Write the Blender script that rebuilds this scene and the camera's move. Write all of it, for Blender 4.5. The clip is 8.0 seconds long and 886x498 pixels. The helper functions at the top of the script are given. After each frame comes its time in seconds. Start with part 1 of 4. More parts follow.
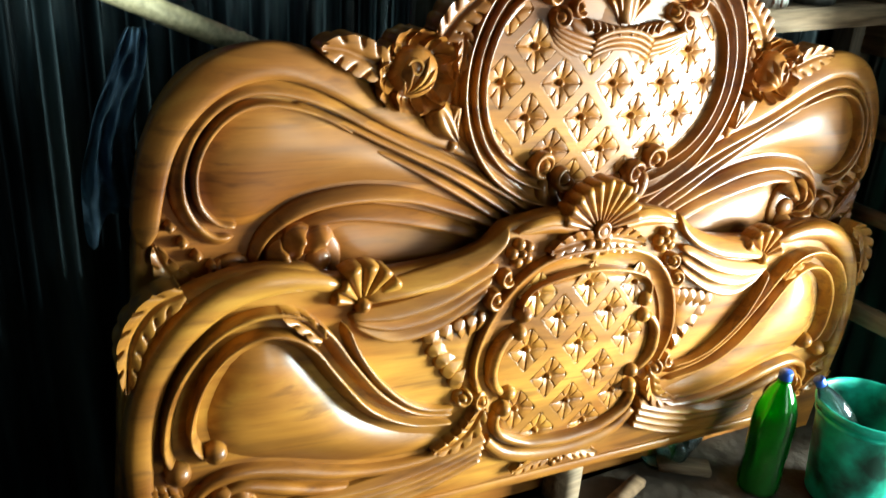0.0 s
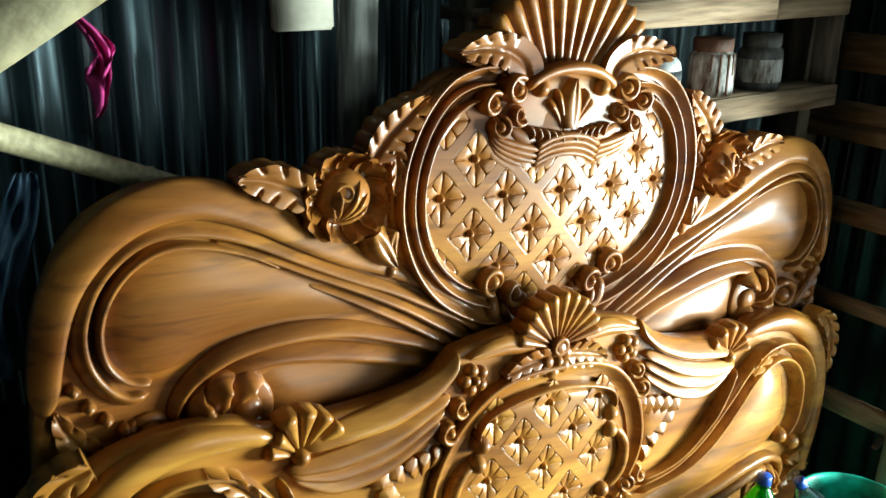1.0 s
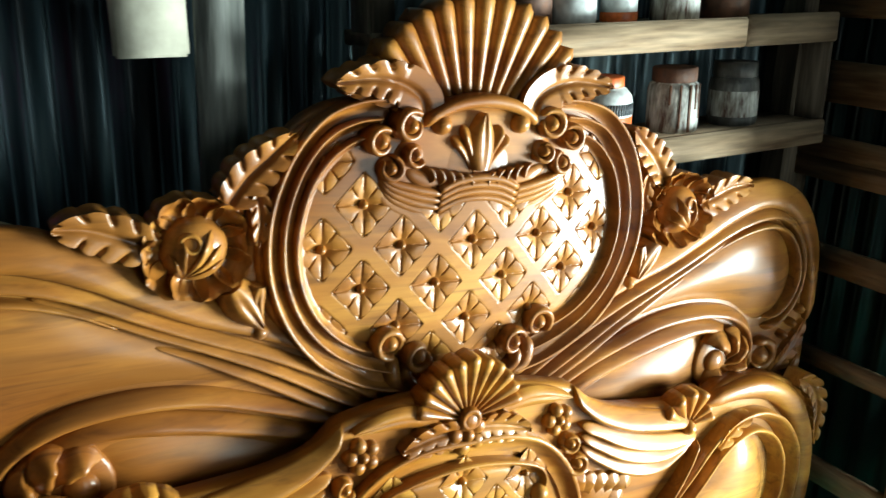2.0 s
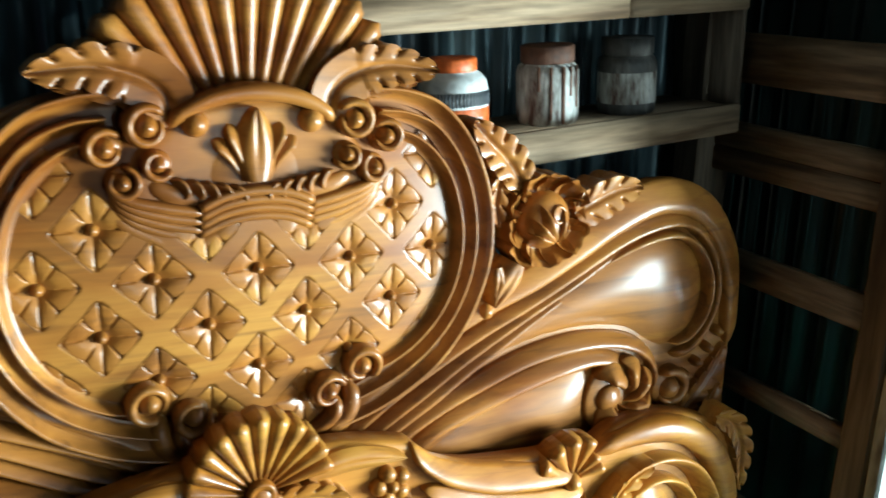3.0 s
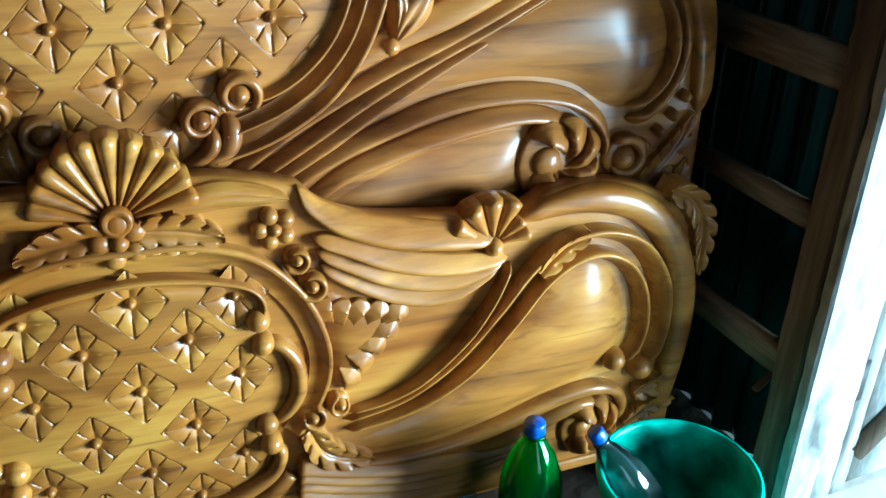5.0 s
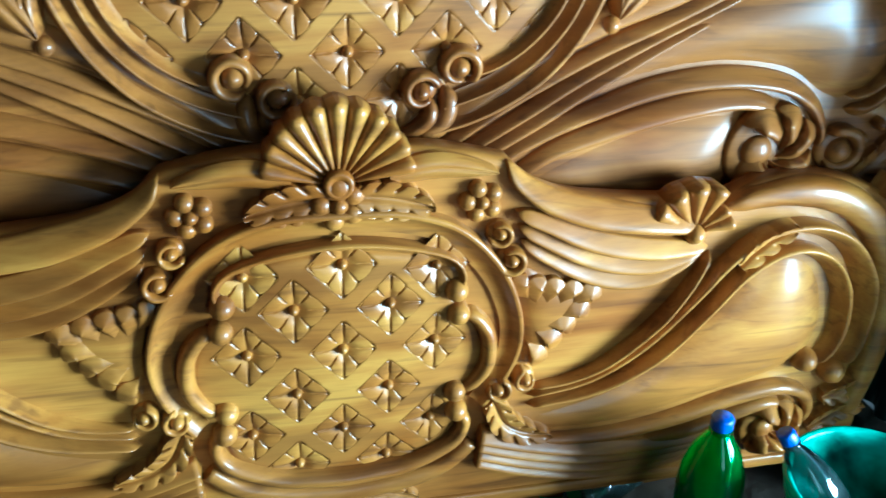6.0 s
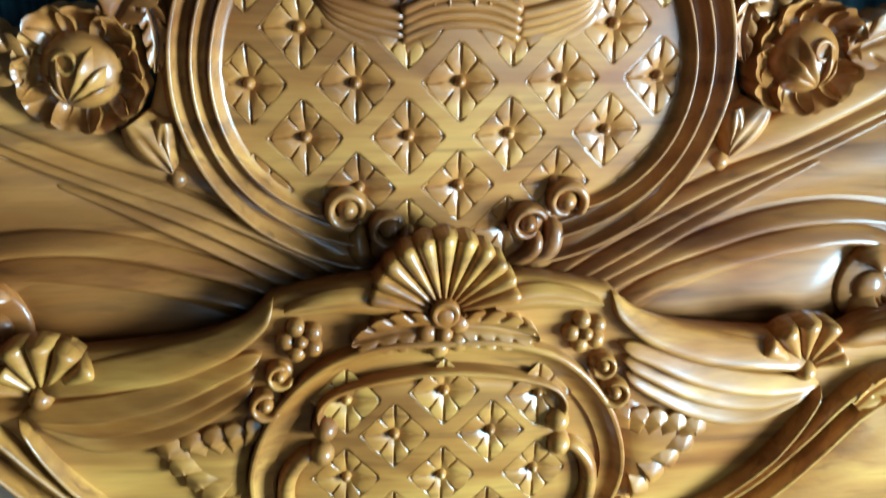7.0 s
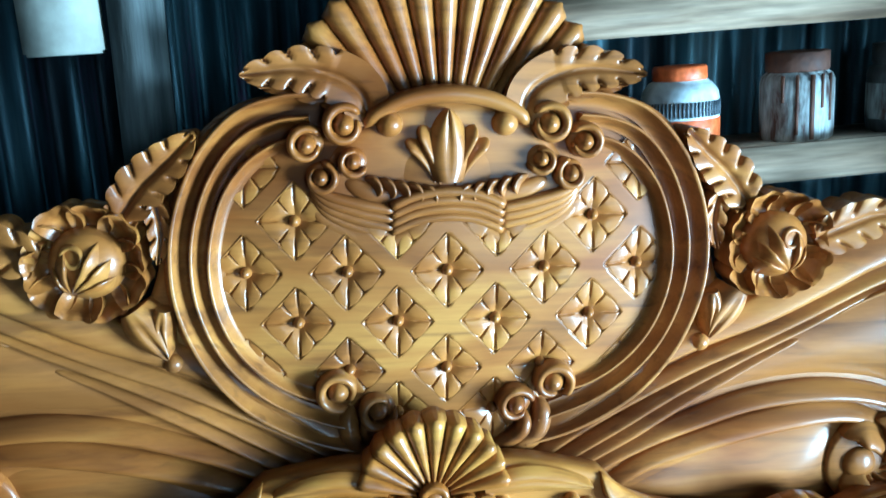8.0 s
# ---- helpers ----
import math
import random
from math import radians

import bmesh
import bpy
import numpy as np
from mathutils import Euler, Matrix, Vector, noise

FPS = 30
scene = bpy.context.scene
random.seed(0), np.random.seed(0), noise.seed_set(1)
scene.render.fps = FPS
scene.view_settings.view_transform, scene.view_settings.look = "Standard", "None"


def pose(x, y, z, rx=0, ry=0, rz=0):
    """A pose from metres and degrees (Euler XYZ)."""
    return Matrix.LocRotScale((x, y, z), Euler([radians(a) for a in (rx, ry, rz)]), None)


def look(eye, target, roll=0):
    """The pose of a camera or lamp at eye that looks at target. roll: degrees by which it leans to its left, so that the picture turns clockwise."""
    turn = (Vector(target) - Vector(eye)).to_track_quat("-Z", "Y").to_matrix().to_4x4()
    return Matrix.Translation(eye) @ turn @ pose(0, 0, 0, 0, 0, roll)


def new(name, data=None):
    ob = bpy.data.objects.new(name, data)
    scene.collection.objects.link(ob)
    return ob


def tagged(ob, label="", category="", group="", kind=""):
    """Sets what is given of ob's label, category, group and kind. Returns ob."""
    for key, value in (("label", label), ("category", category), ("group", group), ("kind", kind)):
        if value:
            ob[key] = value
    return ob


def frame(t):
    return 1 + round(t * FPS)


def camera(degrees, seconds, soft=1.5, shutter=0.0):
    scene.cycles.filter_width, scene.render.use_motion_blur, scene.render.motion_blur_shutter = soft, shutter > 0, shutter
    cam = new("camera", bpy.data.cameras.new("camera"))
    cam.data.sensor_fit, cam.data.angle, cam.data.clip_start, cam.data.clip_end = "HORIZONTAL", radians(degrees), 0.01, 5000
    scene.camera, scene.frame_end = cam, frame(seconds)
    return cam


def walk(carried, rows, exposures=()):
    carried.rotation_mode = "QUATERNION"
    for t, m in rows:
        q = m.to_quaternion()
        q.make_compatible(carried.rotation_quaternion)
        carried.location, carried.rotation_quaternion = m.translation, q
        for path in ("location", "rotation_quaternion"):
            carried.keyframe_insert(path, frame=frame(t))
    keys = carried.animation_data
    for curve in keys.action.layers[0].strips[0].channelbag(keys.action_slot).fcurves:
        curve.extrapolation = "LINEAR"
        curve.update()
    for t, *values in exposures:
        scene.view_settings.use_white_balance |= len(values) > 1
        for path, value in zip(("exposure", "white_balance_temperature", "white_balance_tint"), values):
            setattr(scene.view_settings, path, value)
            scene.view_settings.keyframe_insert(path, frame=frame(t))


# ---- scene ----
cam = camera(55.6, 8.0, soft=1.4, shutter=0.3)
PATH = [
    (0, (-0.029, 0.011, 1.403), (0.893, 1.604, 0.62), 4.1),
    (0.5, (0.007, 0.059, 1.428), (1.006, 1.659, 0.764), 2.4),
    (1, (0.075, 0.147, 1.463), (1.108, 1.738, 0.829), 1.7),
    (1.2, (0.098, 0.18, 1.461), (1.149, 1.77, 0.856), 0.8),
    (2.3, (0.539, 0.189, 1.463), (1.447, 1.878, 0.893), 1.8),
    (2.5, (0.603, 0.248, 1.437), (1.531, 1.934, 0.893), 1.2),
    (3, (0.837, 0.302, 1.427), (1.75, 1.975, 0.822), 0.2),
    (3.5, (1.051, 0.262, 1.389), (1.913, 1.92, 0.675), -0.1),
    (4, (1.125, 0.251, 1.343), (1.912, 1.913, 0.557), -0.3),
    (4.2, (1.146, 0.227, 1.304), (1.889, 1.89, 0.478), -0.4),
    (5.3, (1.085, 0.253, 1.239), (1.704, 1.886, 0.263), -0.1),
    (5.5, (1.06, 0.256, 1.236), (1.621, 1.908, 0.258), -0.3),
    (6, (1.016, 0.272, 1.245), (1.379, 1.965, 0.245), -0.9),
    (6.5, (0.991, 0.28, 1.253), (1.212, 2.004, 0.264), -1.8),
    (7, (0.988, 0.29, 1.303), (1.181, 2.108, 0.492), -1.9),
    (7.5, (0.991, 0.276, 1.331), (1.201, 2.172, 0.728), -1.7),
    (8, (1.004, 0.269, 1.36), (1.22, 2.198, 0.881), -2.1),
]
walk(cam, [(t, look(eye, target, roll)) for t, eye, target, roll in PATH],
     [(0, 0.74, 7200, -1), (1, 0.3, 7100, -2), (2.5, 0.36, 7000, -1), (3.5, -0.25, 5600, -8), (4.2, -0.28, 5400, -9),
      (5.5, -0.12, 4900, -12), (6.5, 0.06, 4600, -13), (7, 0.04, 4500, -13), (8, 0.24, 4400, -12)])

# ---- world and light ----
world = bpy.data.worlds.new("world")
scene.world = world
world.use_nodes = True
sky = world.node_tree.nodes.new("ShaderNodeTexSky")
sky.sky_type, sky.sun_disc = "NISHITA", False
sky.sun_elevation, sky.sun_rotation = radians(63), radians(169)
world.node_tree.links.new(sky.outputs[0], world.node_tree.nodes["Background"].inputs[0])
world.node_tree.nodes["Background"].inputs[1].default_value = 0.1
sun = new("sun", bpy.data.lights.new("sun", "SUN"))
sun.data.energy, sun.data.angle, sun.data.color = 3.0, radians(0.6), (1.0, 0.95, 0.88)
sun.matrix_world = look((0.6, -3, 6), (0, 0, 0))


def daylight(name, eye, target, wide, high, watts, colour=(0.76, 0.90, 1.0)):
    """An area lamp that stands in for daylight through an opening."""
    lamp = new(name, bpy.data.lights.new(name, "AREA"))
    lamp.data.shape, lamp.data.size, lamp.data.size_y, lamp.data.energy, lamp.data.color = "RECTANGLE", wide, high, watts, colour
    lamp.matrix_world = look(eye, target)
    return lamp


daylight("door_daylight", (3.45, -0.16, 0.50), (0.9, 1.3, 0.50), 1.0, 0.95, 355)
# added fill from behind the camera, set in a supposed gap of the south wall
daylight("front_fill", (1.85, -1.72, 1.0), (1.2, 1.4, 0.5), 0.7, 1.7, 16.0)


# ---- materials ----
def shader(name):
    mat = bpy.data.materials.new(name)
    mat.use_nodes = True
    tree = mat.node_tree
    return mat, tree.nodes, tree.links, tree.nodes["Principled BSDF"]


def ramp(nodes, links, source, stops):
    node = nodes.new("ShaderNodeValToRGB")
    while len(node.color_ramp.elements) < len(stops):
        node.color_ramp.elements.new(0.5)
    for el, (at, col) in zip(node.color_ramp.elements, stops):
        el.position, el.color = at, (*col, 1)
    links.new(source, node.inputs[0])
    return node.outputs[0]


def noisy(nodes, links, scale, stretch=(1, 1, 1), detail=6.0, twist=0.0, shift=None):
    coord, mapping, tex = nodes.new("ShaderNodeTexCoord"), nodes.new("ShaderNodeMapping"), nodes.new("ShaderNodeTexNoise")
    mapping.inputs["Scale"].default_value = stretch
    links.new(coord.outputs["Object"], mapping.inputs[0])
    if shift is not None:
        links.new(shift, mapping.inputs["Location"])
    links.new(mapping.outputs[0], tex.inputs["Vector"])
    tex.inputs["Scale"].default_value, tex.inputs["Detail"].default_value, tex.inputs["Distortion"].default_value = scale, detail, twist
    return tex.outputs["Fac"]


def mix(nodes, links, kind, fac, a, b):
    node = nodes.new("ShaderNodeMix")
    node.data_type, node.blend_type = "RGBA", kind
    node.inputs[0].default_value = fac if isinstance(fac, float) else 0.5
    if not isinstance(fac, float):
        links.new(fac, node.inputs[0])
    links.new(a, node.inputs[6])
    links.new(b, node.inputs[7])
    return node.outputs[2]


def bump(nodes, links, bsdf, source, strength, distance):
    node = nodes.new("ShaderNodeBump")
    node.inputs["Strength"].default_value, node.inputs["Distance"].default_value = strength, distance
    links.new(source, node.inputs["Height"])
    links.new(node.outputs[0], bsdf.inputs["Normal"])


def spread(nodes, links):
    """A shift that differs from object to object."""
    info, node = nodes.new("ShaderNodeObjectInfo"), nodes.new("ShaderNodeVectorMath")
    node.operation = "SCALE"
    node.inputs[0].default_value = (7.3, 5.1, 9.7)
    links.new(info.outputs["Random"], node.inputs["Scale"])
    return node.outputs[0]


def lacquered(name, pale, mid, dark, rough=0.54, coat=0.56, shifted=False):
    """Carved hardwood under a clear lacquer, with the grain along x."""
    mat, nodes, links, bsdf = shader(name)
    shift = spread(nodes, links) if shifted else None
    grain = noisy(nodes, links, 3.0, (0.45, 3.6, 3.6), 5, 1.1, shift)
    vein = noisy(nodes, links, 11.0, (0.25, 3.6, 3.6), 6, 1.0, shift)
    fine = noisy(nodes, links, 60.0, (0.2, 4, 4), 4, 0.2, shift)
    cloud = noisy(nodes, links, 3.2, (0.6, 1.2, 1.6), 5, 0.9)
    a = ramp(nodes, links, grain, ((0.36, tuple(0.45 * x + 0.55 * y for x, y in zip(dark, mid))), (0.5, mid), (0.64, pale)))
    d = ramp(nodes, links, vein, ((0.30, tuple(x / y for x, y in zip(dark, mid))), (0.47, (1, 1, 1))))
    b = ramp(nodes, links, cloud, ((0.36, (0.70, 0.54, 0.38)), (0.5, (0.96, 0.91, 0.84)), (0.66, (1.10, 1.10, 1.02))))
    c = ramp(nodes, links, fine, ((0.35, (0.92, 0.90, 0.87)), (0.6, (1, 1, 1))))
    col = mix(nodes, links, "MULTIPLY", 1.0, mix(nodes, links, "MULTIPLY", 1.0, mix(nodes, links, "MULTIPLY", 0.62, a, d), b), c)
    links.new(col, bsdf.inputs["Base Color"])
    r = ramp(nodes, links, cloud, ((0.3, (rough - 0.06,) * 3), (0.7, (rough + 0.1,) * 3)))
    links.new(r, bsdf.inputs["Roughness"])
    bsdf.inputs["Coat Weight"].default_value, bsdf.inputs["Coat Roughness"].default_value, bsdf.inputs["Coat IOR"].default_value = coat, 0.25, 1.5
    bsdf.inputs["Specular IOR Level"].default_value = 0.15
    bump(nodes, links, bsdf, noisy(nodes, links, 26.0, (0.6, 2, 2), 5), 0.07, 0.004)
    return mat


def surface(name, stops, scale, stretch=(1, 1, 1), rough=0.7, metal=0.0, relief=0.3, depth=0.004, twist=0.3, shifted=False, fine=4.0):
    mat, nodes, links, bsdf = shader(name)
    shift = spread(nodes, links) if shifted else None
    big = noisy(nodes, links, scale, stretch, 7, twist, shift)
    small = noisy(nodes, links, scale * fine, stretch, 5, 0.0, shift)
    col = mix(nodes, links, "MULTIPLY", 1.0, ramp(nodes, links, big, stops), ramp(nodes, links, small, ((0.3, (0.65, 0.65, 0.65)), (0.65, (1.05, 1.05, 1.05)))))
    links.new(col, bsdf.inputs["Base Color"])
    links.new(ramp(nodes, links, small, ((0.3, (max(rough - 0.12, 0.03),) * 3), (0.7, (min(rough + 0.12, 1),) * 3))), bsdf.inputs["Roughness"])
    bsdf.inputs["Metallic"].default_value = metal
    bsdf.inputs["Specular IOR Level"].default_value = 0.15 if rough > 0.74 else 0.5
    bump(nodes, links, bsdf, small, relief, depth)
    return mat


def clear(name, colour, rough=0.05, gloss=0.10, milk=0.3):
    """Thin clear plastic: it tints what passes, scatters a little of it and shines."""
    mat, nodes, links, bsdf = shader(name)
    tint = ramp(nodes, links, noisy(nodes, links, 18.0), ((0.3, tuple(c * 0.82 for c in colour)), (0.6, colour)))
    lets, glow, cloudy = nodes.new("ShaderNodeBsdfTransparent"), nodes.new("ShaderNodeBsdfTranslucent"), nodes.new("ShaderNodeMixShader")
    shine, blend, rim = nodes.new("ShaderNodeBsdfGlossy"), nodes.new("ShaderNodeMixShader"), nodes.new("ShaderNodeFresnel")
    links.new(tint, lets.inputs["Color"])
    links.new(tint, glow.inputs["Color"])
    cloudy.inputs[0].default_value = milk
    links.new(lets.outputs[0], cloudy.inputs[1])
    links.new(glow.outputs[0], cloudy.inputs[2])
    shine.inputs["Roughness"].default_value, rim.inputs["IOR"].default_value = rough, 1.35 + gloss
    links.new(rim.outputs[0], blend.inputs[0])
    links.new(cloudy.outputs[0], blend.inputs[1])
    links.new(shine.outputs[0], blend.inputs[2])
    links.new(blend.outputs[0], nodes["Material Output"].inputs["Surface"])
    nodes.remove(bsdf)
    return mat


TEAK = lacquered("lacquered_teak", (0.42, 0.192, 0.040), (0.315, 0.123, 0.023), (0.095, 0.033, 0.009))
TEAK_CUT = lacquered("lacquered_teak_carving", (0.43, 0.198, 0.040), (0.335, 0.132, 0.023), (0.15, 0.055, 0.012), shifted=True)
PALE_TEAK = lacquered("pale_lacquered_teak", (0.47, 0.230, 0.040), (0.36, 0.151, 0.024), (0.12, 0.044, 0.010))
PALE_CUT = lacquered("pale_lacquered_teak_carving", (0.46, 0.227, 0.040), (0.36, 0.151, 0.024), (0.14, 0.052, 0.011), shifted=True)
PLANK = surface("rough_sawn_plank", ((0.3, (0.12, 0.075, 0.042)), (0.45, (0.25, 0.175, 0.11)), (0.7, (0.36, 0.27, 0.18))), 5, (0.6, 7, 7), 0.8, shifted=True)
DARK_PLANK = surface("old_brown_plank", ((0.3, (0.10, 0.060, 0.034)), (0.5, (0.20, 0.125, 0.070)), (0.7, (0.30, 0.20, 0.12))), 5, (6, 0.6, 7), 0.85, shifted=True)
POST = surface("weathered_post", ((0.3, (0.06, 0.045, 0.033)), (0.5, (0.12, 0.092, 0.066)), (0.72, (0.19, 0.15, 0.11))), 5, (5, 5, 0.5), 0.85, shifted=True)
# pale upright streaks paint in ridge highlights, the near-black ones the shade between
TIN = surface("dull_steel_painted_glints", ((0.40, (0.008, 0.014, 0.018)), (0.52, (0.05, 0.085, 0.10)), (0.64, (0.19, 0.28, 0.31))), 2.6, (4, 4, 0.35), 0.40, 0.5, 0.15)
GREEN_TIN = surface("green_corrugated_steel", ((0.3, (0.007, 0.022, 0.021)), (0.6, (0.013, 0.042, 0.040)), (0.8, (0.03, 0.07, 0.066))), 2.5, (3, 3, 0.5), 0.5, 0.2, 0.15)
STILE = surface("weathered_grey_timber", ((0.3, (0.07, 0.075, 0.07)), (0.5, (0.16, 0.165, 0.15)), (0.72, (0.30, 0.31, 0.29))), 6, (5, 5, 0.5), 0.85, shifted=True)
EARTH = surface("trodden_earth", ((0.3, (0.035, 0.027, 0.02)), (0.5, (0.07, 0.055, 0.04)), (0.7, (0.12, 0.095, 0.07))), 3, (1, 1, 1), 0.92, 0, 0.8, 0.02)
YARD = surface("dry_yard", ((0.3, (0.30, 0.27, 0.22)), (0.7, (0.5, 0.46, 0.4))), 1.5, (1, 1, 1), 0.95, 0, 0.5, 0.02)
WHITEWASH = surface("chalky_white_paint", ((0.30, (0.10, 0.10, 0.09)), (0.42, (0.27, 0.285, 0.27)), (0.7, (0.39, 0.41, 0.40))), 9, (1.6, 1.6, 0.6), 0.8, relief=0.6, shifted=True)
BAMBOO = surface("dry_bamboo", ((0.3, (0.42, 0.36, 0.20)), (0.6, (0.62, 0.55, 0.33)), (0.8, (0.7, 0.63, 0.42))), 5, (0.6, 5, 5), 0.5)
BUCKET = surface("scuffed_green_plastic", ((0.36, (0.004, 0.06, 0.04)), (0.46, (0.005, 0.30, 0.20)), (0.56, (0.01, 0.58, 0.42)), (0.75, (0.03, 0.68, 0.52))), 7, (1, 1, 1), 0.4, 0, 0.15)
GREEN_PET = clear("green_bottle_plastic", (0.16, 0.80, 0.26), 0.08, 0.14, 0.34)
CLEAR_PET = clear("clear_bottle_plastic", (0.80, 0.97, 0.95), 0.06, 0.14, 0.16)
BLUE_CAP = surface("blue_cap_plastic", ((0.3, (0.01, 0.06, 0.35)), (0.7, (0.02, 0.10, 0.5))), 30, rough=0.4)
ORANGE = surface("orange_plastic", ((0.3, (0.55, 0.10, 0.02)), (0.7, (0.75, 0.16, 0.03))), 25, rough=0.45)
WHITE_PLASTIC = surface("white_plastic", ((0.3, (0.55, 0.58, 0.57)), (0.7, (0.74, 0.77, 0.76))), 14, rough=0.45)
SMEARED = surface("paint_smeared_can", ((0.36, (0.07, 0.025, 0.015)), (0.46, (0.30, 0.29, 0.26)), (0.62, (0.58, 0.59, 0.56))), 30, (1.8, 1.8, 0.5), 0.55)
DARK_CAN = surface("grimy_grey_can", ((0.3, (0.03, 0.03, 0.028)), (0.55, (0.09, 0.09, 0.085)), (0.75, (0.24, 0.24, 0.23))), 24, (1.5, 1.5, 0.6), 0.5)
RUST = surface("rusty_brown_lid", ((0.3, (0.06, 0.025, 0.015)), (0.7, (0.2, 0.09, 0.05))), 20, rough=0.7)
BLUE_CLOTH = surface("faded_blue_cloth", ((0.3, (0.05, 0.10, 0.16)), (0.7, (0.17, 0.29, 0.40))), 8, rough=0.95)
PINK = surface("pink_cloth", ((0.3, (0.5, 0.04, 0.2)), (0.7, (0.65, 0.08, 0.3))), 9, rough=0.9)
CARD = surface("pale_board", ((0.3, (0.36, 0.34, 0.27)), (0.7, (0.5, 0.48, 0.4))), 5, rough=0.85)
INK = surface("dark_print", ((0.3, (0.04, 0.05, 0.06)), (0.7, (0.08, 0.09, 0.1))), 20, rough=0.6)
IRON = surface("black_iron", ((0.3, (0.01, 0.01, 0.01)), (0.7, (0.04, 0.04, 0.04))), 20, rough=0.5, metal=0.6)


# ---- mesh tools: (x, z) lies in a board's plane, w stands out of it towards -y ----
OFFSET = {}


def link(name, verts, faces, mat, parent=None, label="", smooth=True):
    me = bpy.data.meshes.new(name)
    me.from_pydata([tuple(map(float, v)) for v in verts], [], faces)
    me.materials.append(mat)
    if smooth:
        me.polygons.foreach_set("use_smooth", [len(f) < 7 for f in faces])
    me.update()
    ob = new(name, me)
    if parent is not None:
        ob.parent = parent
        ob.location = (0, 0, OFFSET.get(parent.name, 0.0))
    return tagged(ob, label=label)


def part(name, geometry, mat, parent, label="", smooth=True):
    return link(name, *geometry, mat, parent, label, smooth)


def joined(*pieces):
    verts, faces = [], []
    for v, f in pieces:
        n = len(verts)
        verts += list(v)
        faces += [tuple(i + n for i in face) for face in f]
    return verts, faces


def spline(points, n, closed=False):
    """n points, evenly spaced, on a smooth curve through the given ones."""
    p = np.array(points, float)
    p = np.vstack([p[-1], p, p[0], p[1]]) if closed else np.vstack([2 * p[0] - p[1], p, 2 * p[-1] - p[-2]])
    t = np.linspace(0, 1, 24, endpoint=False)[:, None]
    out = []
    for a, b, c, d in zip(p, p[1:], p[2:], p[3:]):
        out.append(0.5 * (2 * b + (c - a) * t + (2 * a - 5 * b + 4 * c - d) * t**2 + (3 * b - a - 3 * c + d) * t**3))
    out = np.vstack(out + ([] if closed else [p[-2:-1]]))
    if closed:
        out = np.vstack([out, out[:1]])
    s = np.r_[0, np.cumsum(np.hypot(*np.diff(out, axis=0).T))]
    at = np.linspace(0, s[-1], n, endpoint=not closed)
    return np.stack([np.interp(at, s, out[:, 0]), np.interp(at, s, out[:, 1])], 1)


def normals(p, closed=False):
    d = np.roll(p, -1, 0) - np.roll(p, 1, 0)
    if not closed:
        d[0], d[-1] = p[1] - p[0], p[-1] - p[-2]
    d /= np.maximum(np.hypot(*d.T), 1e-9)[:, None]
    return np.stack([-d[:, 1], d[:, 0]], 1)


def flip(points, side):
    return [(side * x, z) for x, z in points]


def sweep(points, half, high, base=0.0, n=0, blunt=(False, False), skirt=0.012, sec=10, power=0.6, tilt=0.0):
    """A rounded moulding along a curve; half: its half widths along the way; tilt: how far its top slopes to one side."""
    length = float(np.hypot(*np.diff(np.array(points, float), axis=0).T).sum())
    n = n or int(min(110, max(16, length / 0.008)))
    p = spline(points, n)
    nor = normals(p)
    s = np.linspace(0, 1, n)
    w = np.interp(s, np.linspace(0, 1, len(half)), half)
    end = max(half) / max(length, 1e-6) * 1.2
    for at, cut in ((s, blunt[0]), (1 - s, blunt[1])):
        if not cut:
            w = w * np.sqrt(np.clip(at / end, 0.0025, 1))
    tall = high * np.minimum(1, w / max(half)) ** 0.8
    verts, faces = [], []
    m = sec + 3
    for (x, z), (a, b), r, h in zip(p, nor, w, tall):
        ring = [(-r, -skirt)] + [(-math.cos(math.pi * j / sec) * r, math.sin(math.pi * j / sec) ** power * h * (1 + tilt * math.cos(math.pi * j / sec)) / (1 + abs(tilt) * 0.4)) for j in range(sec + 1)] + [(r, -skirt)]
        verts += [(x + a * o, -(base + up), z + b * o) for o, up in ring]
    for i in range(n - 1):
        for j in range(m - 1):
            k = i * m + j
            faces.append((k, k + m, k + m + 1, k + 1))
    faces += [tuple(range(m)), tuple(range((n - 1) * m, n * m))[::-1]]
    return verts, faces


COVE = (((1, -9), (1, 0.8)), ((1, 0.8), (0.93, 0.95), (0.78, 1.0), (0.58, 0.94)), ((0.58, 0.94), (0.3, 0.66), (0, 0.46), (-0.35, 0.32), (-0.7, 0.26), (-1, 0.25)), ((-1, 0.25), (-1, -9)))


